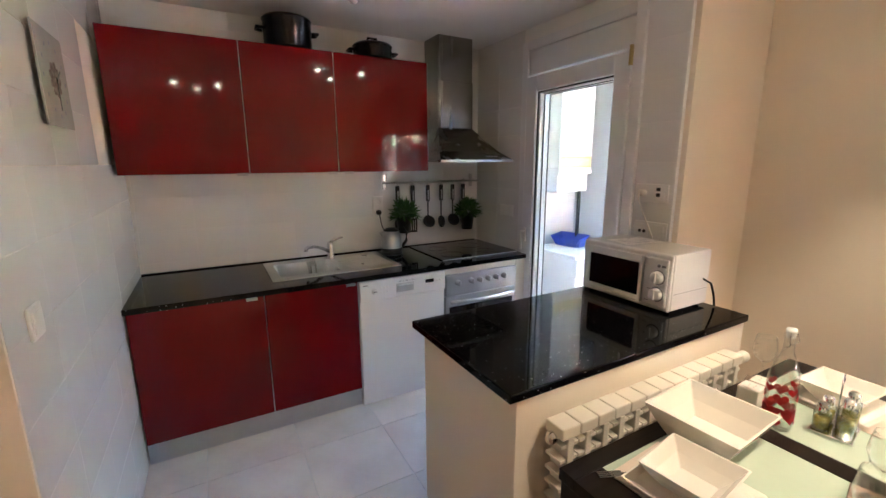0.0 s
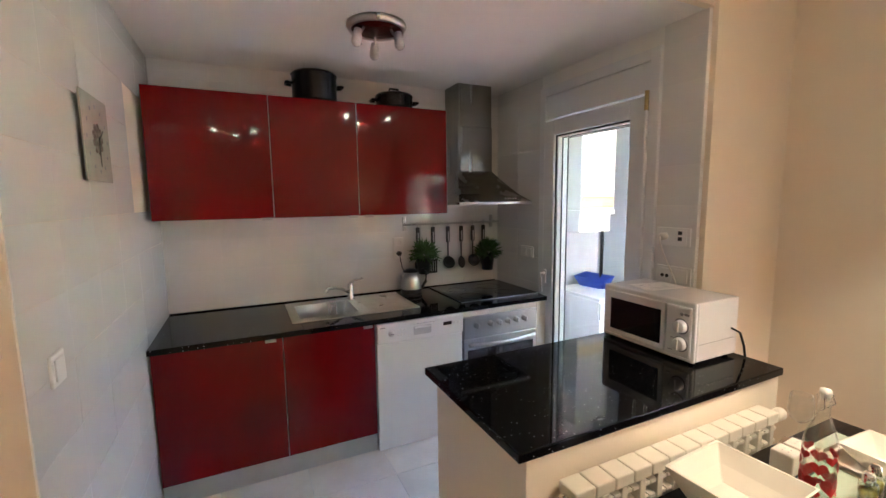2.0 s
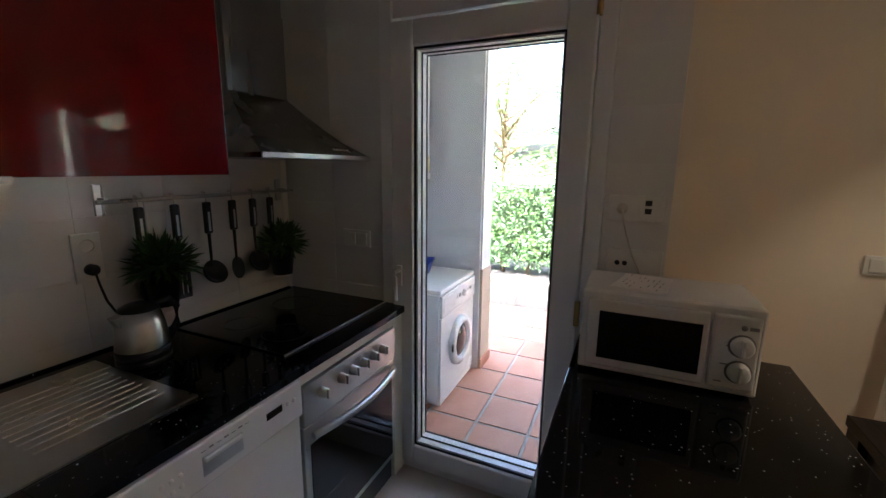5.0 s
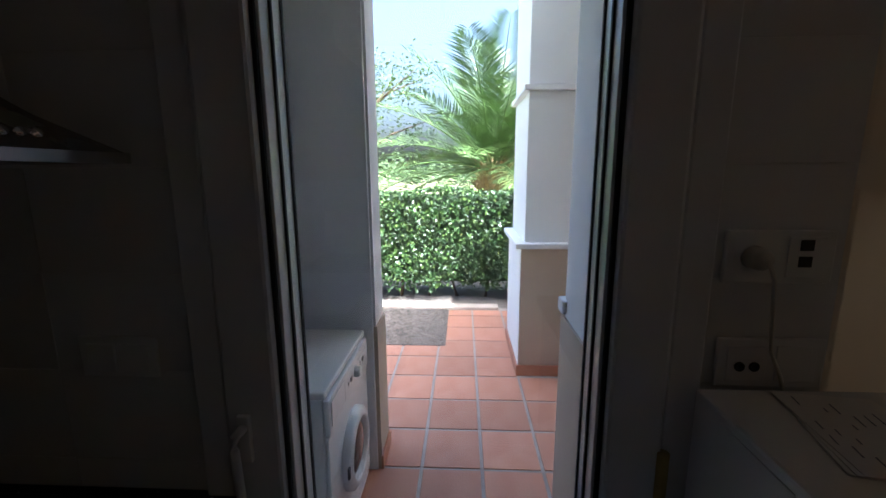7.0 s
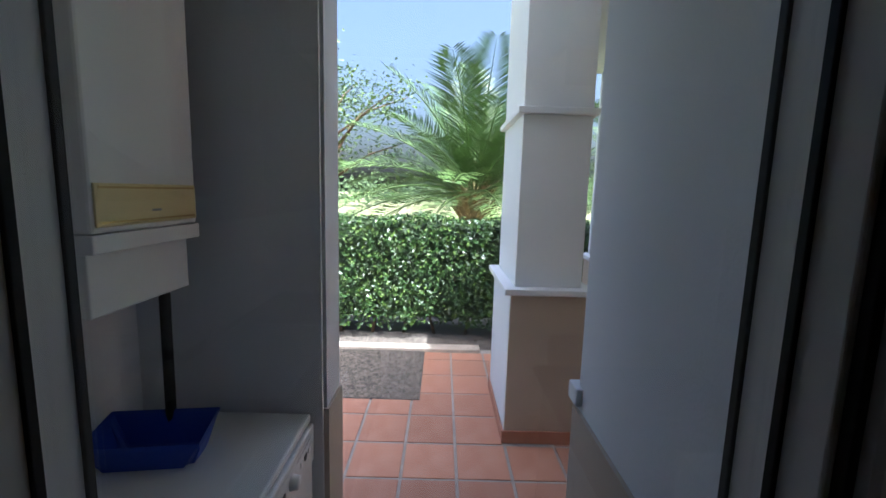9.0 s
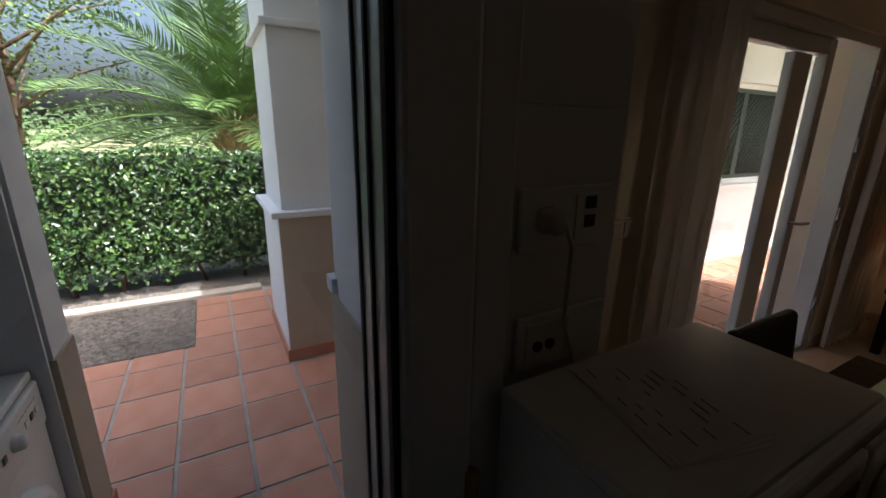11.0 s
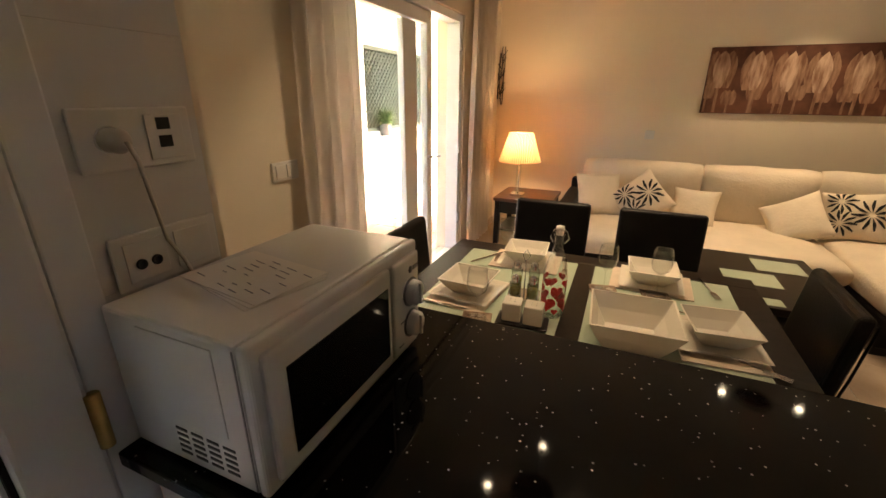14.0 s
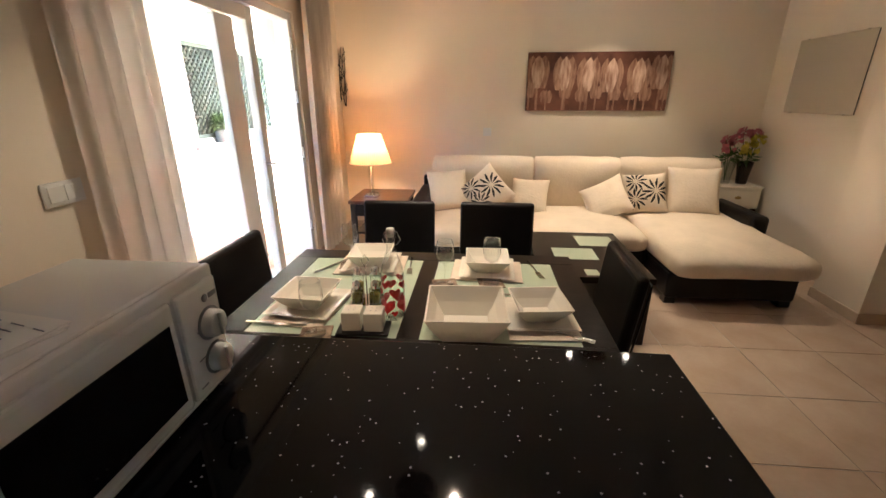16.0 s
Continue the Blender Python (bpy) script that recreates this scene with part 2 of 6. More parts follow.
POTG = mat("grey_pot", (0.09, 0.11, 0.13), 0.6, var=0.06)


# ---- shapes ----
def bm_box(x0, y0, z0, x1, y1, z1, bev=0.0, seg=2, bm=None):
    bm = bm or bmesh.new()
    r = bmesh.ops.create_cube(bm, size=1, matrix=Matrix.LocRotScale(((x0 + x1) / 2, (y0 + y1) / 2, (z0 + z1) / 2), None, (abs(x1 - x0), abs(y1 - y0), abs(z1 - z0))))
    if bev:
        vs = set(r["verts"])
        es = [e for e in bm.edges if e.verts[0] in vs and e.verts[1] in vs]
        bmesh.ops.bevel(bm, geom=es, offset=bev, segments=seg, profile=0.5, affect="EDGES")
    return bm


def bm_lathe(profile, n=24, cx=0, cy=0, bm=None, axis=None):
    """Turns a profile of (radius, height) round z; the matrix axis lays it elsewhere."""
    bm = bm or bmesh.new()
    rings = []
    for r, z in profile:
        if r < 1e-5:
            rings.append([bm.verts.new((cx, cy, z))])
        else:
            rings.append([bm.verts.new((cx + r * math.cos(2 * math.pi * i / n), cy + r * math.sin(2 * math.pi * i / n), z)) for i in range(n)])
    made = []
    for a, b in zip(rings, rings[1:]):
        for i in range(n):
            j = (i + 1) % n
            f = [a[i % len(a)], a[j % len(a)], b[j % len(b)], b[i % len(b)]]
            f = list(dict.fromkeys(f))
            if len(f) > 2:
                made.append(bm.faces.new(f))
    for f in made:
        f.smooth = True
    if axis is not None:
        bmesh.ops.transform(bm, matrix=axis, verts=[v for r in rings for v in r])
    return bm


def bm_tube(pts, r, n=8, bm=None, r1=None):
    bm = bm or bmesh.new()
    pts = [Vector(p) for p in pts]
    rings = []
    for k, p in enumerate(pts):
        d = (pts[min(k + 1, len(pts) - 1)] - pts[max(k - 1, 0)]).normalized()
        q = d.to_track_quat("Z", "Y")
        rad = r if r1 is None else r + (r1 - r) * k / (len(pts) - 1)
        rings.append([bm.verts.new(p + q @ Vector((rad * math.cos(2 * math.pi * i / n), rad * math.sin(2 * math.pi * i / n), 0))) for i in range(n)])
    for a, b in zip(rings, rings[1:]):
        for i in range(n):
            bm.faces.new((a[i], a[(i + 1) % n], b[(i + 1) % n], b[i])).smooth = True
    bm.faces.new(rings[0][::-1])
    bm.faces.new(rings[-1])
    return bm


def bm_prism(outline, axis, lo, hi, bm=None):
    """A closed outline of (a, b) drawn out along one axis from lo to hi."""
    bm = bm or bmesh.new()

    def at(a, b, c):
        return {"x": (c, a, b), "y": (a, c, b), "z": (a, b, c)}[axis]
    v0 = [bm.verts.new(at(a, b, lo)) for a, b in outline]
    v1 = [bm.verts.new(at(a, b, hi)) for a, b in outline]
    bm.faces.new(v0[::-1])
    bm.faces.new(v1)
    for i in range(len(outline)):
        j = (i + 1) % len(outline)
        bm.faces.new((v0[i], v0[j], v1[j], v1[i]))
    bmesh.ops.recalc_face_normals(bm, faces=bm.faces)
    return bm


def to_mesh(name, bm, material):
    me = bpy.data.meshes.new(name)
    bm.to_mesh(me)
    bm.free()
    for m in (material if isinstance(material, (list, tuple)) else [material]):
        me.materials.append(m)
    return me


def part(name, bm, material, parent, label=""):
    ob = new(name, to_mesh(name, bm, material))
    ob.parent = parent
    return tagged(ob, label)


def thing(name, label, category, at=(0, 0, 0), turn=0, group="", kind=""):
    ob = new(name)
    ob.empty_display_size = 0.05
    ob.matrix_world = pose(*at, 0, 0, turn)
    return tagged(ob, label, category, group, kind)


def solo(name, bm, material, label, category, at=(0, 0, 0), turn=0, group="", kind=""):
    ob = new(name, to_mesh(name, bm, material))
    ob.matrix_world = pose(*at, 0, 0, turn)
    return tagged(ob, label, category, group, kind)


def structure(name, bm, material, label="", category=""):
    return tagged(new(name, to_mesh(name, bm, material)), label or name.replace("_", " "), category or name.split("_")[0], kind="structure")


def slab(name, x0, y0, z0, x1, y1, z1, material, label="", category=""):
    return structure(name, bm_box(x0, y0, z0, x1, y1, z1), material, label, category)


# ---- structure: rooms ----
KX, KY, KE, KC = 0.085, 3.66, 2.547, 2.435        # kitchen: west wall, back wall, east wall, ceiling
LX, LY, LN, LC = 3.20, -2.31, 1.88, 2.74      # living: east wall, sofa wall, return wall, ceiling
WX = -1.14
bm = bm_box(-1.9, -2.55, -0.15, 3.42, 1.91, -0.004)
bm_box(-1.9, 1.91, -0.15, 2.70, 3.9, -0.004, bm=bm)
FLOOR = structure("floor", bm, GROUT, "beige tiled floor with pale joints", "floor")
slab("wall_north", -0.2, KY, 0, 2.85, KY + 0.25, 2.78, WALLW, "back wall of the kitchen")
slab("wall_west_kitchen", -0.2, 1.79, 0, KX, KY, 2.78, WALL, "side wall of the kitchen")
# east kitchen wall with the door opening
D0, D1, DT = 2.105, 3.072, 2.345
bm = bm_box(KE, LN, 0, KE + 0.25, D0, 2.78)
bm_box(KE, D1, 0, KE + 0.25, KY, 2.78, bm=bm)
bm_box(KE, D0, DT, KE + 0.25, D1, 2.78, bm=bm)
structure("wall_east_kitchen", bm, WALLW, "kitchen wall with the garden door opening")
bm = bm_box(KE + 0.25, LN, 0.9, 3.55, LN + 0.222, 2.78)
structure("wall_return_upper", bm, RENDERW, "white rendered outer wall beside the door")
bm = bm_box(KE + 0.25, LN, -0.1, 3.57, LN + 0.234, 0.9)
structure("wall_return_base", bm, RENDERT, "beige rendered base of the outer wall")
slab("wall_return_inner", KE + 0.02, LN - 0.03, 0, LX, LN - 0.002, LC, WALL, "cream return wall beside the island")
bm = bm_box(3.52, LN + 0.13, 0.915, 3.60, LN + 0.242, 0.975, 0.006)
structure("trim_wall_ledge", bm, RENDERW, "white ledge on the outer wall", "ledge")
# patio wall with its opening
P0, P1, PT = -1.25, 0.80, 2.08
bm = bm_box(LX, LY, 0, LX + 0.26, P0, LC)
bm_box(LX, P1, 0, LX + 0.26, LN - 0.03, LC, bm=bm)
bm_box(LX, P0, PT, LX + 0.26, P1, LC, bm=bm)
structure("wall_east_living", bm, WALL, "cream wall with the patio door opening")
slab("wall_south", -1.9, LY - 0.25, 0, LX + 0.26, LY, LC, WALL, "cream wall behind the sofa")
slab("wall_west_living", WX - 0.2, LY, 0, WX, -0.77, LC, WALL, "cream wall with the mirror")
slab("wall_pillar", WX - 0.2, -0.77, 0, -0.885, -0.35, LC, WALL, "cream wall pillar")
slab("wall_hall_west", -1.9, LY, 0, -1.7, 1.99, LC, WALL, "plain hall wall")
slab("wall_hall_north", -1.7, 1.79, 0, -0.2, 1.99, LC, WALL, "plain cream wall")
slab("ceiling_living", -1.9, LY - 0.25, LC, 3.55, 1.9, LC + 0.15, CEIL, "white living room ceiling", "ceiling")
slab("ceiling_kitchen", -0.2, 1.9, KC, KE + 0.25, KY + 0.25, KC + 0.1, CEIL, "white lowered kitchen ceiling", "ceiling")
slab("wall_soffit", KX - 0.25, 1.862, KC, KE + 0.01, 1.898, LC, WALL, "cream front of the lowered ceiling")
# unseen block above the rooms, added so its shadow reaches over the gravel
slab("wall_upper_storey", -1.9, -2.55, 2.95, 3.55, 3.91, 5.6, RENDERW, "unseen block above the rooms, added to shade the garden")
# cornice of the living room
prof = [(0, 0), (0, -0.07), (0.03, -0.055), (0.05, -0.02), (0.10, -0.015), (0.10, 0)]
bm = bm_prism([(LX - a, LC + b) for a, b in prof], "y", LY, LN - 0.03)
bm_prism([(LY + a, LC + b) for a, b in prof], "x", WX, LX, bm=bm)
bm_prism([(LN - 0.03 - a, LC + b) for a, b in prof], "x", KE + 0.03, LX, bm=bm)
structure("trim_cornice", bm, CEIL, "white moulded cornice", "cornice")
SKIRT = mat("stone_skirting", (0.55, 0.44, 0.33), 0.35, var=0.05, scale=8)
bm = bm_box(WX, LY, 0, WX + 0.012, -0.782, 0.075, 0.003)
bm_box(-0.885, -0.77, 0, -0.873, -0.35, 0.075, 0.003, bm=bm)
bm_box(WX, -0.782, 0, -0.873, -0.771, 0.075, 0.003, bm=bm)
bm_box(-1.34, -0.35, 0, -0.873, -0.338, 0.075, 0.003, bm=bm)
bm_box(WX + 0.012, LY, 0, LX, LY + 0.012, 0.075, 0.003, bm=bm)
bm_box(LX - 0.012, P1 + 0.05, 0, LX, LN - 0.03, 0.075, 0.003, bm=bm)
bm_box(LX - 0.012, LY, 0, LX, P0 - 0.05, 0.075, 0.003, bm=bm)
structure("baseboard", bm, SKIRT, "beige stone skirting", "skirting")


# ---- kitchen ----
def handle_bar(w):
    bm = bm_box(-w / 2, -0.012, 0, w / 2, 0.006, 0.005, 0.001)
    bm_box(-w / 2, -0.012, -0.010, w / 2, -0.008, 0.004, bm=bm)
    return bm


def cabinet(name, label, x0, x1, y0, y1, z0, z1, hx, hz):
    c = thing(name, label, "cabinet", (x0, y0, z0), group="red kitchen cabinets")
    w, d, h = x1 - x0, y1 - y0, z1 - z0
    part("body", bm_box(0.001, 0.02, 0, w - 0.001, d, h - (0.19 if z0 < 1 else 0)), WHITE, c)
    if z0 < 1:
        part("top_rail", bm_box(0.001, 0.02, h - 0.19, w - 0.001, 0.045, h), WHITE, c)
    dr = part("door", bm_box(0.0015, 0, 0.001, w - 0.0015, 0.0185, h - 0.001, 0.0015), RED, c, "glossy red door")
    part("edge_strip", bm_box(w - 0.003, -0.001, 0.001, w - 0.0015, 0.0185, h - 0.001), ALU, c, "thin aluminium edge")
    hb = part("handle", handle_bar(0.055), ALU, dr, "small aluminium pull")
    hb.matrix_basis = pose(hx - x0, -0.001, hz - z0)
    return c


UX = [0.112, 0.718, 1.226, 1.850]
UH = [0.678, 1.185, 1.285]
for i in range(3):
    cabinet("wall_cabinet", "glossy red wall cabinet above the worktop", UX[i], UX[i + 1], 3.222, KY - 0.004, 1.477, 2.178, UH[i], 1.476)
cabinet("base_cabinet", "glossy red base cabinet under the worktop", 0.095, 0.708, 2.965, KY - 0.004, 0.13, 0.831, 0.645, 0.825)
cabinet("base_cabinet", "narrow glossy red base cabinet under the sink", 0.708, 1.230, 2.965, KY - 0.004, 0.13, 0.831, 1.185, 0.825)
solo("plinth", bm_box(0.092, 3.0, 0, 1.230, 3.02, 0.128, 0.001), ALU, "brushed aluminium plinth under the base cabinets", "plinth")
bm = bm_box(KX + 0.002, 2.945, 0.834, 0.82, KY - 0.003, 0.864, 0.003)
bm_box(1.19, 2.945, 0.834, KE - 0.004, KY - 0.003, 0.864, 0.003, bm=bm)
bm_box(0.82, 2.945, 0.834, 1.19, 3.15, 0.864, bm=bm)
bm_box(0.82, 3.50, 0.834, 1.19, KY - 0.003, 0.864, bm=bm)
ct = solo("worktop", bm, GRANITE, "polished black granite worktop along the wall", "worktop")
solo("worktop_upstand", bm_box(KX + 0.004, KY - 0.012, 0.8645, KE - 0.03, KY - 0.0025, 0.872, 0.001), GRANITE, "thin black upstand behind the worktop", "upstand")

# dishwasher
dw = thing("dishwasher", "white built-under dishwasher with a control panel", "dishwasher", (1.233, 2.955, 0))
part("body", bm_box(0.002, 0.03, 0.10, 0.588, 0.6, 0.828), WHITE, dw)
part("door", bm_box(0.002, 0, 0.13, 0.588, 0.03, 0.70, 0.005), WHITE, dw)
pn = part("control_panel", bm_box(0.002, -0.016, 0.703, 0.588, 0.03, 0.829, 0.006), WHITE, dw)
part("plinth", bm_box(0.004, 0.012, 0.006, 0.586, 0.03, 0.126, 0.003), WHITE, dw)
part("knob", bm_lathe([(0, 0.02), (0.014, 0.02), (0.018, 0.0)], 20, axis=pose(0.09, -0.016, 0.765, 90)), WHITE, pn)
part("pointer", bm_box(0.078, -0.037, 0.762, 0.102, -0.0345, 0.768), GREYP, pn)
part("grip", bm_box(0.235, -0.0185, 0.735, 0.355, -0.0162, 0.79, 0.001), ALU, pn, "recessed grip")
part("grip_lip", bm_box(0.24, -0.026, 0.775, 0.35, -0.0165, 0.786, 0.002), WHITE, pn)
part("display", bm_box(0.44, -0.0180, 0.768, 0.50, -0.0162, 0.79), BLACKGLASS, pn, "small black display")
for k in range(6):
    part("button", bm_lathe([(0, 0.004), (0.005, 0.004), (0.006, 0)], 12, axis=pose(0.135 + 0.022 * (k % 3), -0.016, 0.752 + 0.03 * (k // 3), 90)), PLASTIC, pn)
for k in range(7):
    part("print_mark", bm_box(0.235 + k * 0.022, -0.0175, 0.803, 0.247 + k * 0.022, -0.0161, 0.8045 + 0.003 * (k % 2)), GREYP, pn)
for k in range(2):
    part("button", bm_lathe([(0, 0.004), (0.007, 0.004), (0.008, 0)], 12, axis=pose(0.525 + 0.025 * k, -0.016, 0.778, 90)), PLASTIC, pn)
part("print_mark", bm_box(0.02, -0.0175, 0.803, 0.05, -0.0161, 0.809), GREYP, pn)

# oven
ov = thing("oven", "steel built-under oven with six knobs and dark glass door", "oven", (1.830, 2.955, 0))
part("filler_strip", bm_box(0.0, 0.004, 0.793, 0.60, 0.03, 0.831, 0.001), CREAMW, ov, "cream strip above the controls")
part("body", bm_box(0.0, 0.03, 0.10, 0.60, 0.6, 0.792), BLACK, ov)
pn = part("control_panel", bm_box(0.002, -0.008, 0.640, 0.598, 0.03, 0.790, 0.004), STEEL, ov)
for k, x in enumerate((0.09, 0.20, 0.27, 0.34, 0.41, 0.48)):
    kb = part("knob", bm_lathe([(0, 0.03), (0.017, 0.028), (0.02, 0.0)], 20, axis=pose(x, -0.008, 0.732, 90)), STEEL, pn)
    part("pointer", bm_box(x - 0.005, -0.046, 0.715, x + 0.005, -0.036, 0.749, 0.002), STEEL, kb)
dr = part("door", bm_box(0.002, -0.002, 0.13, 0.598, 0.03, 0.635, 0.004), STEEL, ov)
part("window", bm_box(0.03, -0.006, 0.16, 0.57, -0.0021, 0.56, 0.001), BLACKGLASS, dr, "dark glass oven window")
part("handle", bm_tube([(0.03 + 0.54 * t, -0.02 - 0.04 * math.sin(math.pi * t), 0.60) for t in [i / 14 for i in range(15)]], 0.014), STEEL, dr, "bowed steel handle")
part("plinth", bm_box(0.004, 0.02, 0.004, 0.596, 0.03, 0.126), BLACK, ov)
solo("filler_panel", bm_box(2.436, 2.962, 0, KE - 0.004, 2.98, 0.831, 0.001), CREAMW, "cream filler panel beside the oven", "panel")

# hob
hb = thing("hob", "black ceramic glass hob set in the worktop", "hob", (1.870, 3.055, 0.865))
part("plate", bm_box(0, 0, 0, 0.64, 0.56, 0.006, 0.002), BLACKGLASS, hb)
part("trim", bm_box(-0.004, -0.006, 0, 0.644, -0.0005, 0.007, 0.001), STEEL, hb, "steel front trim")
RING = mat("hob_ring_print", (0.035, 0.035, 0.037), 0.1)
for x, y, r in ((0.15, 0.14, 0.09), (0.15, 0.37, 0.075), (0.44, 0.14, 0.075), (0.44, 0.37, 0.1)):
    part("ring", bm_lathe([(r, 0.0062), (r, 0.0068), (r - 0.004, 0.0068), (r - 0.004, 0.0062)], 40, x, y), RING, hb)

# sink
sk = thing("sink", "steel inset sink with one bowl and drainer", "sink", (0.772, 3.085, 0.865))
W, D = 0.80, 0.50
bx0, by0, bx1, by1 = 0.05, 0.07, 0.41, 0.41
bm = bmesh.new()
for a in ((0, 0, W, by0), (0, by1, W, D), (0, by0, bx0, by1), (bx1, by0, bx1 + 0.045, by1)):
    bm_box(a[0], a[1], 0, a[2], a[3], 0.006, bm=bm)
bm_box(bx1 + 0.045, by0, 0, W, by1, 0.003, bm=bm)
part("rim", bm, STEEL, sk)
bm = bmesh.new()
va = [bm.verts.new(p) for p in ((bx0, by0, 0.006), (bx1, by0, 0.006), (bx1, by1, 0.006), (bx0, by1, 0.006))]
vb = [bm.verts.new(p) for p in ((bx0 + 0.03, by0 + 0.03, -0.15), (bx1 - 0.03, by0 + 0.03, -0.15), (bx1 - 0.03, by1 - 0.03, -0.15), (bx0 + 0.03, by1 - 0.03, -0.15))]
bm.faces.new(vb)
for i in range(4):
    bm.faces.new((va[i], va[(i + 1) % 4], vb[(i + 1) % 4], vb[i]))
bmesh.ops.bevel(bm, geom=bm.edges[:], offset=0.022, segments=4, affect="EDGES")
for f in bm.faces:
    f.smooth = True
part("bowl", bm, STEEL, sk, "rounded steel bowl")
part("drain", bm_lathe([(0, -0.146), (0.03, -0.146), (0.035, -0.149)], 20, 0.23, 0.24), CHROME, sk)
for k in range(9):
    part("drainer_ridge", bm_box(0.48, 0.10 + 0.034 * k, 0.003, 0.77, 0.108 + 0.034 * k, 0.006, 0.001), STEEL, sk)
tp = thing("tap", "chrome single lever mixer tap on the sink", "tap", (1.213, 3.52, 0.871))
part("base", bm_lathe([(0.028, 0), (0.026, 0.012), (0.022, 0.02), (0.022, 0.10), (0.018, 0.115), (0, 0.118)], 20), CHROME, tp)
part("spout", bm_tube([(-0.01, -0.01, 0.05), (-0.06, -0.05, 0.085), (-0.13, -0.10, 0.115), (-0.18, -0.14, 0.12), (-0.195, -0.152, 0.108), (-0.197, -0.154, 0.095)], 0.011, 10), CHROME, tp)
part("lever", bm_tube([(0, 0, 0.112), (0.03, -0.012, 0.135), (0.085, -0.03, 0.15)], 0.012, 8, r1=0.006), CHROME, tp)

# hood
hd = thing("cooker_hood", "brushed steel chimney cooker hood", "hood", (0, 0, 0))
bm = bmesh.new()
lo = [(1.890, 3.118), (2.500, 3.118), (2.500, 3.655), (1.890, 3.655)]
hi = [(2.045, 3.43), (2.345, 3.43), (2.345, 3.655), (2.045, 3.655)]
def ring(p, z):
    return [bm.verts.new((x, y, z)) for x, y in p]
def slope(t):
    return [(a[0] + (b[0] - a[0]) * t, a[1] + (b[1] - a[1]) * t) for a, b in zip(lo, hi)]
rings = [ring(lo, 1.535), ring(lo, 1.552)] + [ring(slope(t ** 0.8), 1.552 + 0.235 * t) for t in (0.25, 0.5, 0.75, 1.0)]
for a, b in zip(rings, rings[1:]):
    for i in range(4):
        bm.faces.new((a[i], a[(i + 1) % 4], b[(i + 1) % 4], b[i]))
bm.faces.new(rings[0][::-1])
bm.faces.new(rings[-1])
part("canopy", bm, HOODSTEEL, hd)
part("chimney", bm_box(2.045, 3.43, 1.787, 2.345, KY - 0.004, 2.12, 0.002), HOODSTEEL, hd)
part("chimney_sleeve", bm_box(2.049, 3.434, 2.12, 2.341, KY - 0.004, KC - 0.001, 0.002), HOODSTEEL, hd)
part("front_lip", bm_box(1.890, 3.112, 1.535, 2.500, 3.1175, 1.553, 0.001), ALU, hd)
for k in range(5):
    part("button", bm_lathe([(0, 0.006), (0.006, 0.006), (0.007, 0)], 12, axis=pose(2.275 + 0.022 * k, 3.133, 1.5735, 62)), CHROME, hd)

# pots on the wall cabinets
def stew_pot(x, y, r, h, label, knob):
    p = thing("cooking_pot", label, "pot", (x, y, 2.1785), group="pots on the wall cabinets")
    part("body", bm_lathe([(0, 0), (r * 0.92, 0), (r, 0.02), (r, h), (r * 1.04, h + 0.006)], 32), ENAMEL, p)
    part("lid", bm_lathe([(r * 1.04, h + 0.007), (r * 0.95, h + 0.02), (r * 0.5, h + 0.036), (0, h + 0.042)], 32), ENAMEL, p)
    for s in (-1, 1):
        part("handle", bm_tube([(s * r, -0.035, h * 0.68), (s * (r + 0.035), -0.03, h * 0.7), (s * (r + 0.035), 0.03, h * 0.7), (s * r, 0.035, h * 0.68)], 0.009), ENAMEL, p)
    if knob:
        part("knob", bm_tube([(-0.035, 0, h + 0.036), (-0.03, 0, h + 0.06), (0.03, 0, h + 0.06), (0.035, 0, h + 0.036)], 0.007), ENAMEL, p)


stew_pot(1.005, 3.38, 0.135, 0.165, "tall black enamel stock pot with lid", False)
stew_pot(1.53, 3.38, 0.125, 0.085, "low black enamel casserole with lid", True)

# utensil rail
rl = thing("utensil_rail", "dark steel rail on the tiled wall", "rail", (0, 0, 0))
part("bar", bm_tube([(1.655, 3.61, 1.383), (2.530, 3.61, 1.383)], 0.008), STEEL, rl)
for x in (1.682, 2.472):
    part("bracket", bm_box(x - 0.014, 3.645, 1.335, x + 0.014, KY - 0.003, 1.44, 0.002), STEEL, rl)
    part("bracket_arm", bm_box(x - 0.006, 3.605, 1.38, x + 0.006, 3.646, 1.396, 0.001), STEEL, rl)


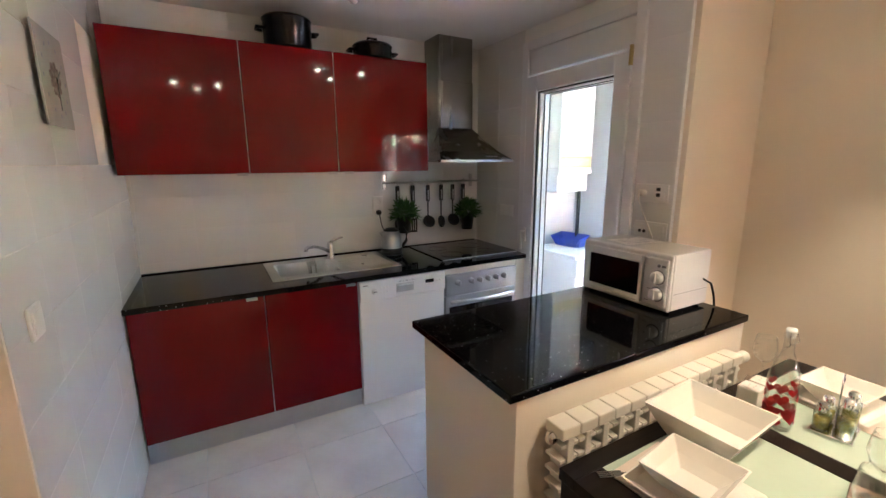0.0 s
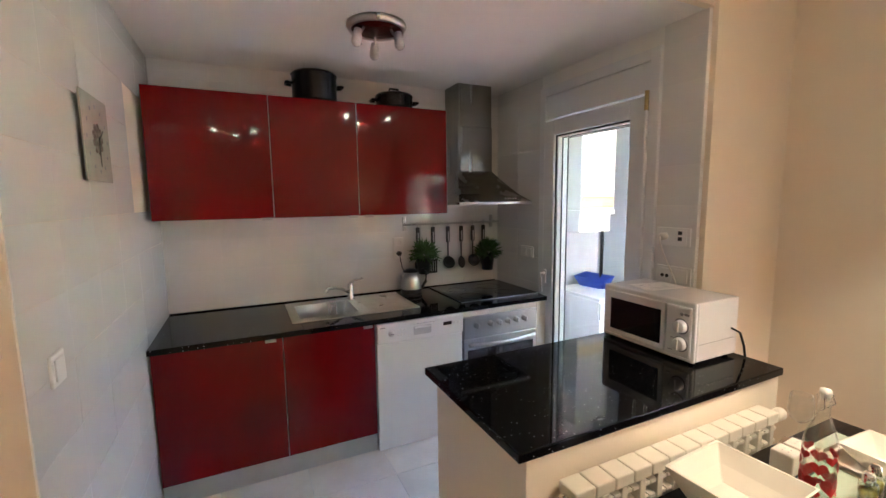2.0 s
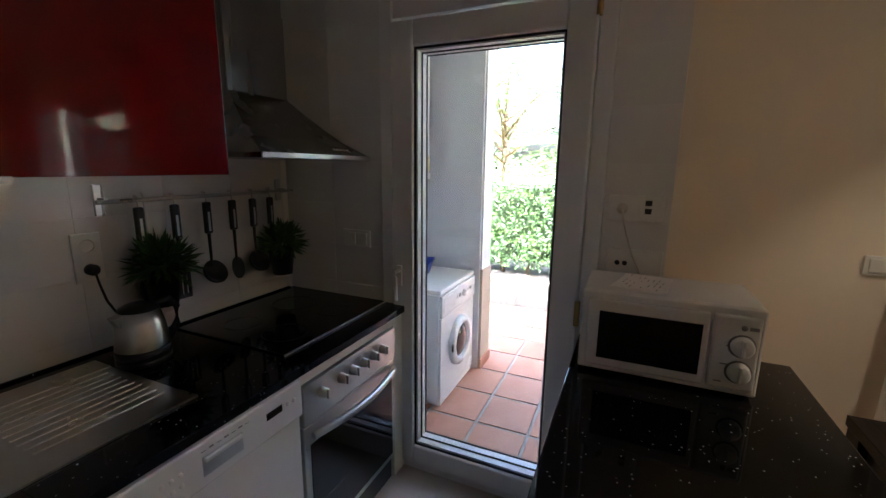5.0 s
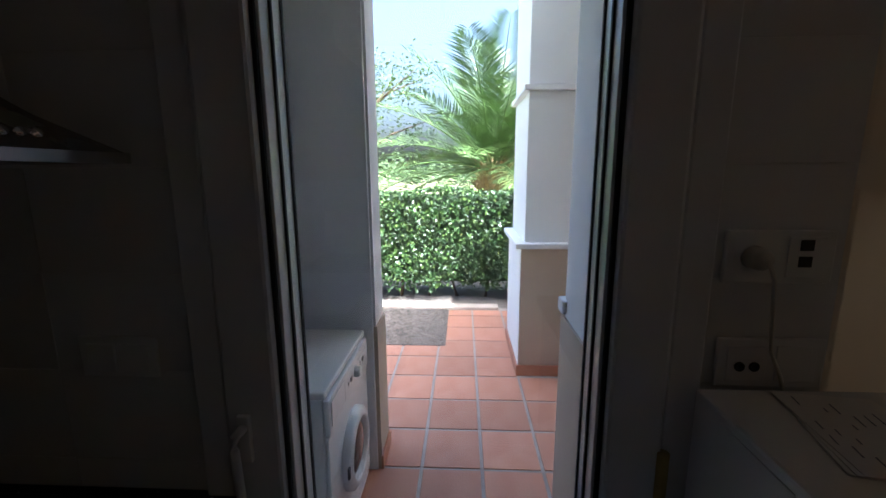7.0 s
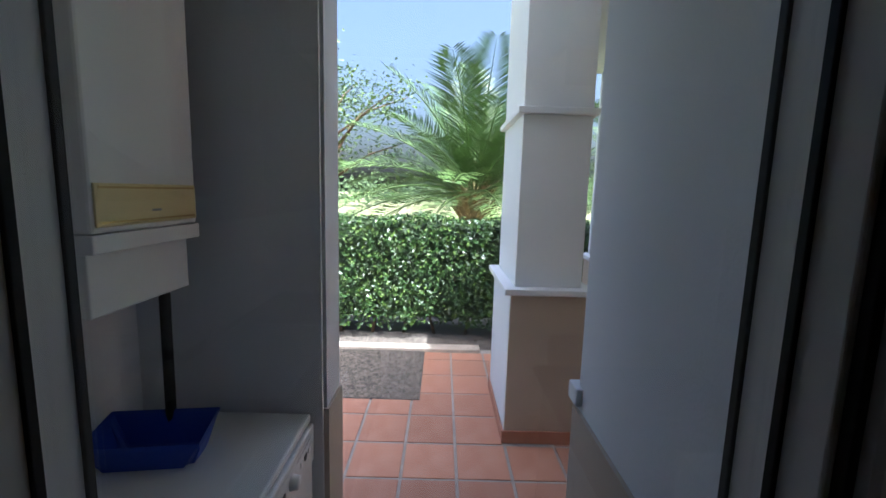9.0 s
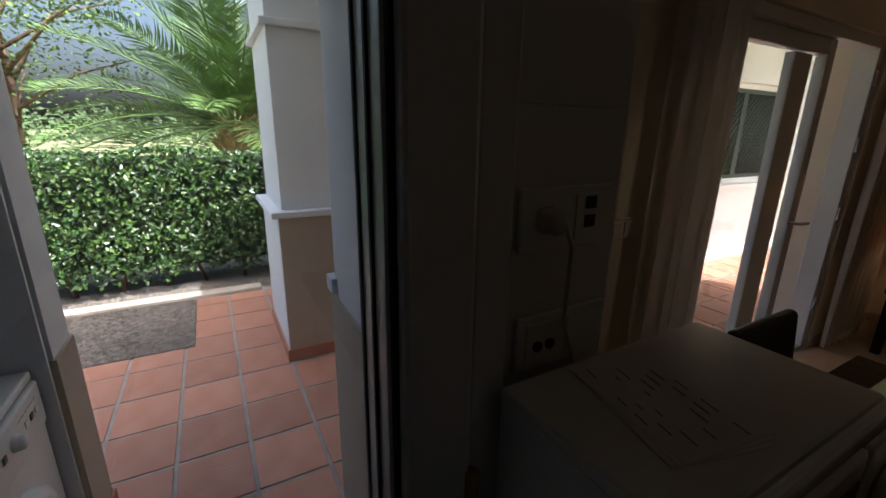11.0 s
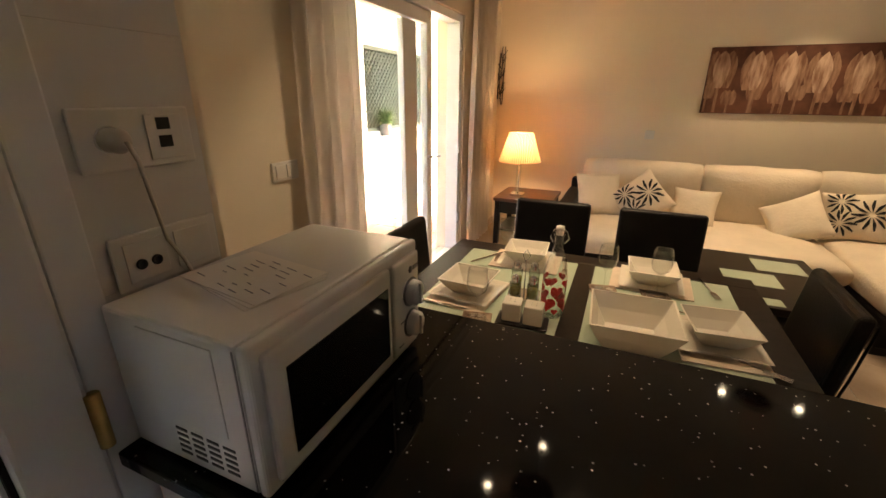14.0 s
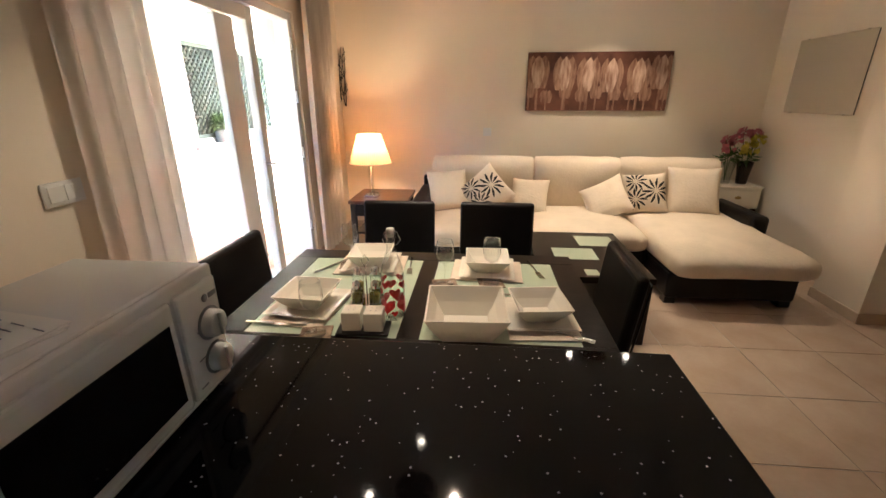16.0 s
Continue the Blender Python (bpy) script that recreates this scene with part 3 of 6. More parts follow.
def utensil(x, kind_, label):
    u = thing("kitchen_utensil", label, "utensil", (x, 3.605, 1.38), group="utensils on the rail")
    part("hook", bm_tube([(0, 0.006, 0.006), (0, 0.006, 0.02), (0, -0.010, 0.018), (0, -0.012, -0.02)], 0.0025, 6), STEEL, u)
    part("grip", bm_box(-0.016, -0.022, -0.15, 0.016, -0.002, -0.02, 0.007), BLACK, u)
    part("grip_inlay", bm_box(-0.005, -0.0225, -0.14, 0.005, -0.0195, -0.06, 0.001), STEEL, u)
    part("shaft", bm_tube([(0, -0.012, -0.15), (0, -0.012, -0.285)], 0.007, 8, r1=0.005), BLACK, u)
    if kind_ == "ladle":
        part("head", bm_lathe([(0, -0.022), (0.03, -0.018), (0.048, 0.0), (0.052, 0.014), (0.047, 0.014), (0.042, 0.0), (0.0, -0.016)], 20, axis=pose(0, -0.022, -0.315, 60)), BLACK, u)
    elif kind_ == "turner":
        bm = bmesh.new()
        for k in range(4):
            bm_box(-0.036 + 0.019 * k, -0.016, -0.375, -0.024 + 0.019 * k, -0.012, -0.295, bm=bm)
        bm_box(-0.036, -0.016, -0.39, 0.033, -0.012, -0.375, bm=bm)
        bm_box(-0.036, -0.016, -0.295, 0.033, -0.012, -0.28, bm=bm)
        part("head", bm, BLACK, u)
    else:
        part("head", bm_lathe([(0, -0.008), (0.022, -0.005), (0.033, 0.004), (0.030, 0.006), (0.0, -0.003)], 20, axis=pose(0, -0.016, -0.32, 80) @ Matrix.Diagonal((1, 1.5, 1, 1))), BLACK, u)


utensil(1.77, "spoon", "black serving spoon with thick grip on a hook")
utensil(1.899, "turner", "black slotted turner hanging from the rail")
utensil(2.031, "ladle", "black soup ladle hanging from the rail")
utensil(2.152, "spoon", "black slotted spoon hanging from the rail")
utensil(2.26, "ladle", "black skimmer hanging from the rail")
utensil(2.361, "spoon", "black pasta spoon behind the herb pot")


def leaf_bush(cx, cy, cz, rx, rz, n, ln, rnd, bm=None):
    bm = bm or bmesh.new()
    for _ in range(n):
        a, e = rnd.uniform(0, 2 * math.pi), rnd.uniform(-0.35, 1.45)
        d = Vector((math.cos(a) * math.cos(e), math.sin(a) * math.cos(e), math.sin(e)))
        base = Vector((cx, cy, cz)) + Vector((d.x * rx, d.y * rx, d.z * rz)) * rnd.uniform(0.1, 0.8)
        tip = base + (d + Vector((0, 0, rnd.uniform(-0.6, 0.3)))).normalized() * ln * rnd.uniform(0.6, 1.2)
        s = d.cross(Vector((rnd.uniform(-1, 1), rnd.uniform(-1, 1), 1))).normalized() * ln * 0.11
        mid = (base + tip) / 2
        bm.faces.new([bm.verts.new(p) for p in (base, mid + s, tip, mid - s)])
    return bm


def herb_pot(x, z, label):
    p = thing("herb_pot", label, "plant", (x, 3.555, z), group="herb pots on the rail")
    part("pot", bm_lathe([(0, 0), (0.045, 0), (0.060, 0.12), (0.063, 0.125), (0.057, 0.125), (0.052, 0.11), (0, 0.11)], 24), BLACK, p)
    part("hanger", bm_tube([(0, 0.03, 0.12), (0, 0.05, 0.2), (0, 0.055, 0.33 + 1.07 - z - 0.0), (0, 0.062, 0.335 + 1.07 - z)], 0.003, 6), STEEL, p)
    part("leaves", leaf_bush(0, -0.01, 0.145, 0.10, 0.10, 620, 0.065, random.Random(int(x * 100))), LEAF1, p)


herb_pot(1.80, 1.0, "green artificial herb in a black hanging pot")
herb_pot(2.38, 0.985, "green herb in a black pot near the corner")

# kettle
kt = thing("kettle", "steel and black electric kettle on its base", "kettle", (1.655, 3.46, 0.865))
part("power_base", bm_lathe([(0, 0), (0.08, 0), (0.08, 0.015), (0.07, 0.022), (0, 0.022)], 28), BLACK, kt)
part("body", bm_lathe([(0.076, 0.023), (0.078, 0.05), (0.072, 0.12), (0.058, 0.175), (0, 0.176)], 28), STEEL, kt)
part("band", bm_lathe([(0.077, 0.023), (0.0795, 0.026), (0.0795, 0.05), (0.078, 0.051)], 28), BLACK, kt)
part("lid", bm_lathe([(0.058, 0.176), (0.055, 0.185), (0.03, 0.197), (0, 0.2)], 28), BLACK, kt)
part("handle", bm_tube([(0.055, 0, 0.18), (0.10, 0, 0.185), (0.125, 0, 0.15), (0.12, 0, 0.09), (0.078, 0, 0.04)], 0.012), BLACK, kt)
part("spout", bm_prism([(-0.05, 0.172), (-0.085, 0.168), (-0.06, 0.12)], "y", -0.018, 0.018), STEEL, kt)


def plate_box(name, label, at, turn, w, h, cat="socket"):
    """A white cover plate that faces -y before its turn."""
    t = thing(name, label, cat, at, turn)
    part("plate", bm_box(-w / 2, -0.010, -h / 2, w / 2, -0.001, h / 2, 0.003), PLASTIC, t)
    return t


def schuko(t, dx, dz):
    part("well", bm_lathe([(0.0215, 0.012), (0.0215, 0.0105), (0.019, 0.0105), (0.018, 0.003), (0, 0.003)], 24, axis=pose(dx, 0, dz, 90)), PLASTIC, t)
    for s in (-1, 1):
        part("pin_hole", bm_lathe([(0, 0.0045), (0.003, 0.0045), (0.003, 0.003)], 10, axis=pose(dx + s * 0.0095, 0, dz, 90)), BLACK, t)


def plug(t, dx, dz, m):
    part("plug", bm_lathe([(0, 0.045), (0.013, 0.043), (0.019, 0.034), (0.019, 0.011)], 20, axis=pose(dx, 0, dz, 90)), m, t)


s1 = plate_box("wall_socket", "white double socket with the kettle plug", (1.628, KY - 0.0025, 1.20), 0, 0.084, 0.165)
schuko(s1, 0, 0.04)
plug(s1, 0, -0.04, BLACK)
solo("kettle_cable", bm_tube([(1.628, 3.62, 1.155), (1.625, 3.6, 1.12), (1.63, 3.58, 1.06), (1.66, 3.56, 0.98), (1.69, 3.555, 0.89), (1.70, 3.55, 0.870), (1.69, 3.53, 0.870)], 0.004, 6), BLACK, "black kettle cable from the wall socket", "cable")


def switch(label, at, turn, n):
    t = plate_box("light_switch", label, at, turn, 0.085 * (1 if n == 1 else 1.85), 0.085, "switch")
    for k in range(n):
        dx = (k - (n - 1) / 2) * 0.065
        part("rocker", bm_box(dx - 0.029, -0.0145, -0.029, dx + 0.029, -0.0095, 0.029, 0.002), PLASTIC, t)
    return t


switch("white double light switch on the tiled wall", (KE - 0.0025, 3.222, 1.163), -90, 2)
switch("white double light switch beside the curtain", (LX - 0.0005, 1.0, 1.12), -90, 2)
switch("white light switch on the glossy tiled wall", (KX + 0.0025, 1.955, 1.15), 90, 1)
s2 = plate_box("wall_socket", "white socket with a plug and two data ports", (KE - 0.0025, 1.995, 1.37), -90, 0.185, 0.095)
schuko(s2, -0.045, 0)
plug(s2, -0.045, 0, CABLE)
part("insert", bm_box(0.012, -0.0125, -0.036, 0.075, -0.0095, 0.036, 0.001), PLASTIC, s2)
for dz in (-0.017, 0.012):
    part("data_port", bm_box(0.03, -0.0142, dz, 0.052, -0.0123, dz + 0.019), BLACK, s2)
s3 = plate_box("wall_socket", "white low socket with two aerial ports", (KE - 0.0025, 1.985, 1.172), -90, 0.19, 0.095)
part("insert", bm_box(-0.078, -0.0125, -0.034, -0.008, -0.0095, 0.034, 0.001), PLASTIC, s3)
part("insert", bm_box(0.008, -0.0125, -0.034, 0.078, -0.0095, 0.034, 0.001), PLASTIC, s3)
for dx in (-0.056, -0.030):
    part("aerial_port", bm_lathe([(0.009, 0.0126), (0.009, 0.016), (0.006, 0.016), (0.005, 0.0128), (0, 0.0128)], 14, axis=pose(dx, 0, -0.005, 90)), BLACK, s3)
solo("microwave_cable", bm_tube([(KE - 0.05, 2.038, 1.37), (KE - 0.06, 2.033, 1.34), (KE - 0.045, 2.018, 1.28), (KE - 0.02, 1.993, 1.2), (KE - 0.018, 1.968, 1.15), (KE - 0.018, 1.953, 1.10), (KE - 0.018, 1.948, 0.95)], 0.0035, 6), CABLE, "cream microwave cable hanging from the plug", "cable")
w1 = plate_box("wall_socket", "small white socket above the sofa", (1.615, LY + 0.001, 1.098), 180, 0.085, 0.085)
schuko(w1, 0, 0)

# wall clock of glass
ck = thing("wall_clock", "square glass wall clock with a printed flower", "clock", (KX + 0.003, 2.457, 1.80), 90)
part("glass_plate", bm_box(-0.143, -0.020, -0.147, 0.143, -0.014, 0.147, 0.001), mat("pale_clock_glass", (0.50, 0.50, 0.45), 0.08, var=0.05), ck)
CLK = mat("clock_print", (0.20, 0.16, 0.15), 0.2, var=0.25, scale=40, color2=(0.34, 0.31, 0.28))
for k in range(9):
    a = 2 * math.pi * k / 9
    u, w = Vector((math.cos(a), math.sin(a))), Vector((-math.sin(a), math.cos(a)))
    tips = [u * r + w * q for r, q in ((0.006, 0.0), (0.03, 0.014), (0.05, 0.010), (0.056, 0.0), (0.05, -0.010), (0.03, -0.014))]
    part("petal", bm_prism([(p.x, p.y) for p in tips], "y", -0.0222 - 0.0003 * (k % 3), -0.0201), CLK, ck, "grey printed petal")
for k in range(12):
    a = 2 * math.pi * k / 12
    part("hour_mark", bm_box(0.112 * math.cos(a) - 0.003, -0.0212, 0.112 * math.sin(a) - 0.006, 0.112 * math.cos(a) + 0.003, -0.0201, 0.112 * math.sin(a) + 0.006), INK, ck)
part("spacer", bm_lathe([(0.02, 0.0145), (0.02, 0.0)], 12, axis=pose(0, 0, 0, 90)), BLACK, ck)
part("clock_hand", bm_box(-0.002, -0.026, -0.095, 0.002, -0.0245, 0.01), BLACK, ck)
part("clock_hand", bm_prism([(-0.002, -0.003), (0.045, 0.03), (0.043, 0.035), (-0.004, 0.002)], "y", -0.0277, -0.0262), BLACK, ck)

# ceiling lamps
BULB = glow("halogen_bulb", (1.0, 0.80, 0.55), 4)
WINE = mat("dark_wood_disc", (0.10, 0.018, 0.012), 0.25, var=0.1, scale=8)


COLD = mat("unlit_bulb_glass", (0.6, 0.6, 0.58), 0.1, var=0.05)


def spot_lamp(x, y, z, watts, reach=0.115, first=200):
    c = thing("ceiling_lamp", "round steel and dark wood ceiling lamp with three spots", "lamp", (x, y, z), group="ceiling spot lamps")
    part("rim", bm_lathe([(0, 0), (0.145, 0), (0.147, -0.012), (0.137, -0.03), (0.125, -0.03), (0.125, -0.02)], 36), STEEL, c)
    part("disc", bm_lathe([(0.126, -0.021), (0.07, -0.032), (0, -0.038)], 36), WINE, c)
    for k in range(3):
        a = radians(first + 120 * k)
        ux, uy = math.cos(a), math.sin(a)
        m = look((ux * reach, uy * reach, -0.075), (ux * (reach + 0.03), uy * (reach + 0.03), -0.28))
        part("arm", bm_tube([(ux * 0.075, uy * 0.075, -0.03), (ux * 0.09, uy * 0.09, -0.055), (ux * reach, uy * reach, -0.075)], 0.006), STEEL, c)
        sp = part("spot", bm_lathe([(0, 0.03), (0.016, 0.028), (0.022, 0.0), (0.026, -0.04), (0.024, -0.04), (0.018, -0.01)], 20), STEEL, c)
        sp.matrix_basis = m
        part("bulb", bm_lathe([(0, -0.056), (0.013, -0.053), (0.022, -0.042), (0.012, -0.01)], 16), BULB if watts else COLD, sp, "glowing halogen bulb" if watts else "unlit halogen bulb")
        if watts:
            lamp("spot_light", "SPOT", watts, Matrix.Translation((x, y, z)) @ m @ Matrix.Translation((0, 0, -0.066)), (1.0, 0.74, 0.46), 0.02, cone=78)


spot_lamp(1.205, 2.676, KC - 0.001, 0)
spot_lamp(0.50, -1.33, LC - 0.001, 1.6, 0.30, 270)
spot_lamp(2.05, 0.34, LC - 0.001, 1.6, 0.30, 270)

# kitchen door
dr = tagged(new("door_1"), "white glazed garden door, closed, with roller box", "door", kind="structure")
XD = KE - 0.02


def frame_ring(y0, y1, z0, z1, w, x0, x1, wb=None, bev=0.004):
    bm = bm_box(x0, y0, z0, x1, y0 + w, z1, bev)
    bm_box(x0, y1 - w, z0, x1, y1, z1, bev, bm=bm)
    bm_box(x0, y0 + w, z1 - w, x1, y1 - w, z1, bev, bm=bm)
    bm_box(x0, y0 + w, z0, x1, y1 - w, z0 + (wb or w), bev, bm=bm)
    return bm


part("frame", frame_ring(D0 + 0.002, D1 - 0.002, 0.0, DT - 0.002, 0.06, XD, KE + 0.12, 0.03), PVC, dr)
part("roller_box", bm_box(XD + 0.012, D0 + 0.063, 2.125, KE + 0.06, D1 - 0.063, DT - 0.065, 0.003), PVC, dr, "white roller shutter box")
lf = part("leaf", frame_ring(D0 + 0.066, D1 - 0.066, 0.035, 2.108, 0.105, XD - 0.012, KE + 0.10, 0.10, 0.008), PVC, dr)
G0, G1, GZ0, GZ1 = D0 + 0.171, D1 - 0.171, 0.135, 2.003
part("glass_seal", frame_ring(G0, G1, GZ0, GZ1, 0.008, XD + 0.004, XD + 0.0135, bev=0.001), RUBBER, lf, "black glazing seal")
part("glazing_bead", frame_ring(G0, G1, GZ0, GZ1, 0.013, XD + 0.014, KE + 0.09, bev=0.002), PVC, lf)
part("inner_seal", frame_ring(G0 + 0.011, G1 - 0.011, GZ0 + 0.011, GZ1 - 0.011, 0.006, KE + 0.030, KE + 0.0395, bev=0.001), RUBBER, lf)
part("outer_seal", frame_ring(G0 + 0.012, G1 - 0.012, GZ0 + 0.012, GZ1 - 0.012, 0.005, KE + 0.078, KE + 0.087, bev=0.001), RUBBER, lf)
gp = part("pane", bm_box(KE + 0.042, G0 + 0.012, GZ0 + 0.012, KE + 0.046, G1 - 0.012, GZ1 - 0.012), thin_glass("window_glass", (0.97, 0.98, 0.98)), lf, "clear glass pane")
gp.visible_shadow = False
hd = part("handle_plate", bm_box(XD - 0.024, D1 - 0.118, 0.96, XD - 0.0125, D1 - 0.092, 1.06, 0.003), PLASTIC, lf)
part("handle", bm_tube([(XD - 0.024, D1 - 0.105, 1.035), (XD - 0.052, D1 - 0.105, 1.035), (XD - 0.058, D1 - 0.105, 1.01), (XD - 0.05, D1 - 0.105, 0.90)], 0.009, 8), PLASTIC, hd, "white lever handle")
for z in (0.95, 2.08, 0.25):
    part("hinge", bm_lathe([(0.011, -0.05), (0.011, 0.05), (0, 0.05)], 14, axis=pose(XD - 0.014, D0 + 0.064, z)), BRASS, dr, "brass hinge")
part("sill", bm_box(KE + 0.121, D0 + 0.002, -0.003, KE + 0.26, D1 - 0.002, 0.012, 0.003), PVC, dr)

# island
isl = thing("island", "white plastered kitchen island with stone top", "island", (0, 0, 0))
part("body", bm_box(1.25, 1.488, 0, KE - 0.003, 2.11, 0.832, 0.003), WALL, isl, "cream plastered body")
part("north_panel", bm_box(1.265, 2.1105, 0.10, KE - 0.06, 2.128, 0.825, 0.002), WHITE, isl, "white cabinet fronts")
for x in (1.78, 2.24):
    part("handle", bm_tube([(x, 2.128, 0.62), (x, 2.152, 0.63), (x, 2.152, 0.77), (x, 2.128, 0.78)], 0.005), CHROME, isl, "chrome handle")
bm = bm_box(1.213, 1.472, 0.833, KE - 0.004, 2.155, 0.864, 0.004)
part("stone_top", bm, GRANITE, isl, "polished black granite top with pale flecks")

# radiator
ra = thing("radiator", "cream sectional aluminium radiator under the island top", "radiator", (1.35, 1.392, 0.15))
for k in range(13):
    x = k * 0.078
    bm = bm_box(x + 0.002, 0.0, 0.56, x + 0.076, 0.075, 0.60, 0.005, 3)
    bm_box(x + 0.026, 0.0, 0.0, x + 0.050, 0.010, 0.56, 0.003, bm=bm)
    for j in range(11):
        bm_box(x + 0.003, 0.006, 0.03 + 0.05 * j, x + 0.075, 0.07, 0.040 + 0.05 * j, bm=bm)
    bm_box(x + 0.03, 0.011, 0.0, x + 0.046, 0.075, 0.56, bm=bm)
    part("section", bm, CREAMW, ra)
part("valve", bm_lathe([(0.012, 0), (0.012, 0.03), (0.022, 0.032), (0.025, 0.09), (0.02, 0.10), (0, 0.10)], 18, axis=pose(1.016, 0.04, 0.555, 0, 90)), CREAMW, ra, "cream thermostatic valve")
part("end_cap", bm_lathe([(0.02, 0), (0.02, 0.015), (0.012, 0.02), (0, 0.02)], 16, axis=pose(0.001, 0.04, 0.555, 0, -90)), CHROME, ra)
part("bracket", bm_box(0.4, 0.072, 0.4, 0.43, 0.1045, 0.44), CREAMW, ra)
part("bracket", bm_box(0.8, 0.072, 0.4, 0.83, 0.1045, 0.44), CREAMW, ra)
part("foot_pipe", bm_tube([(1.01, 0.04, 0.03), (1.04, 0.04, 0.03), (1.04, 0.04, -0.149)], 0.008), CREAMW, ra)

# microwave
mw = thing("microwave", "white microwave oven with two dials on the island", "microwave", (2.214, 2.128, 0.8645), -90)
MW, MD, MH = 0.485, 0.295, 0.271
part("body", bm_box(0.0, 0.018, 0.014, MW, MD, MH, 0.006), WHITE, mw)
fr = part("front", bm_box(0.0, 0, 0.012, MW, 0.0178, MH, 0.007, 3), WHITE, mw)
part("door", bm_box(0.02, -0.010, 0.03, 0.352, -0.0002, MH - 0.02, 0.008, 3), WHITE, mw, "white door")
part("window", bm_box(0.055, -0.0125, 0.058, 0.335, -0.0102, MH - 0.058, 0.001), BLACKGLASS, mw, "black glass window")
pn = part("control_panel", bm_box(0.358, -0.011, 0.03, 0.474, -0.0002, MH - 0.02, 0.008, 3), WHITE, mw)
for z in (0.165, 0.088):
    part("dial_ring", bm_lathe([(0.034, 0.0112), (0.034, 0.0135), (0.029, 0.0138)], 28, axis=pose(0.432, 0, z, 90)), GREYP, pn)
    kb = part("dial", bm_lathe([(0, 0.034), (0.022, 0.034), (0.027, 0.030), (0.029, 0.0112)], 28, axis=pose(0.432, 0, z, 90)), WHITE, pn)
    part("dial_grip", bm_box(0.428, -0.040, z - 0.024, 0.436, -0.033, z + 0.024, 0.002), WHITE, kb)
part("badge", bm_lathe([(0, 0.0125), (0.008, 0.0125), (0.008, 0.011)], 16, axis=pose(0.432, 0, 0.218, 90)), GREYP, pn, "round grey badge")
part("badge_bar", bm_box(0.444, -0.0122, 0.213, 0.466, -0.0108, 0.223), GREYP, pn)
for k in range(3):
    part("print_mark", bm_box(0.375 + 0.01 * k, -0.0120, 0.05 + 0.055 * k, 0.395 + 0.01 * k, -0.0108, 0.053 + 0.055 * k), GREYP, pn)
for k in range(4):
    for r in range(5):
        part("vent_slot", bm_box(-0.0012, 0.052 + 0.034 * k, 0.034 + 0.0115 * r, 0.003, 0.078 + 0.034 * k, 0.040 + 0.0115 * r, 0.0015), BLACK, mw)
part("side_panel", bm_box(-0.0022, 0.06, 0.105, 0.0002, 0.215, 0.255, 0.001), WHITE, mw)
for x in (0.03, MW - 0.03):
    for y in (0.04, MD - 0.03):
        part("foot", bm_lathe([(0.012, 0.0), (0.014, 0.014), (0, 0.014)], 12, x, y), BLACK, mw)
part("side_groove", bm_box(-0.0008, 0.019, 0.006 + 0.014, 0.0002, 0.022, MH - 0.008), GREYP, mw)
part("side_groove", bm_box(MW - 0.0002, 0.03, 0.09, MW + 0.0008, MD - 0.02, 0.092), GREYP, mw)
solo("microwave_lead", bm_tube([(2.46, 1.64, 1.0), (2.49, 1.62, 0.98), (2.51, 1.612, 0.92), (2.52, 1.61, 0.871)], 0.005, 6), BLACK, "black cable behind the microwave", "cable")
ps = thing("paper_sheets", "loose stack of handwritten white sheets", "paper", (2.375, 1.955, 1.1362), -14)
for k in range(3):
    sh = part("sheet", bm_box(-0.105, -0.075, 0.0008 * k, 0.105, 0.075, 0.0008 * k + 0.0006), PAPER, ps)
    sh.matrix_basis = pose(0.004 * k, -0.003 * k, 0, 0, 0, 3 * k)
rnd = random.Random(5)
for k in range(26):
    x, y = rnd.uniform(-0.085, 0.07), -0.06 + 0.016 * (k % 8)
    part("writing_mark", bm_box(x, y, 0.0024, x + rnd.uniform(0.01, 0.03), y + 0.0022, 0.0027), INK, ps)


# ---- dining ----
TZ = 0.73
tb = thing("dining_table", "dark wenge dining table with two frosted glass inlays", "table", (0, 0, 0))
TX0, TX1, TY0, TY1 = 1.25, 2.54, 0.47, 1.305
GL = [(1.352, 1.860), (1.932, 2.436)]
GY0, GY1 = 0.575, 1.25
part("tabletop_board", bm_box(TX0, TY0, TZ - 0.035, TX1, GY0, TZ, 0.002), WENGE, tb)
part("tabletop_board", bm_box(TX0, GY1, TZ - 0.035, TX1, TY1, TZ, 0.002), WENGE, tb)
for a, b in ((TX0, GL[0][0]), (GL[0][1], GL[1][0]), (GL[1][1], TX1)):
    part("tabletop_board", bm_box(a, GY0 + 0.0005, TZ - 0.035, b, GY1 - 0.0005, TZ, 0.001), WENGE, tb)
for a, b in GL:
    part("glass_inlay", bm_box(a + 0.001, GY0 + 0.001, TZ - 0.012, b - 0.001, GY1 - 0.001, TZ - 0.002), FROST, tb, "pale green frosted glass inlay")
for x in (TX0 + 0.005, TX1 - 0.085):
    for y in (TY0 + 0.005, TY1 - 0.085):
        part("leg", bm_box(x, y, 0, x + 0.08, y + 0.08, TZ - 0.0355, 0.003), WENGE, tb)
for y in (TY0 + 0.03, TY1 - 0.05):
    part("apron", bm_box(TX0 + 0.09, y, TZ - 0.11, TX1 - 0.09, y + 0.02, TZ - 0.0355), WENGE, tb)


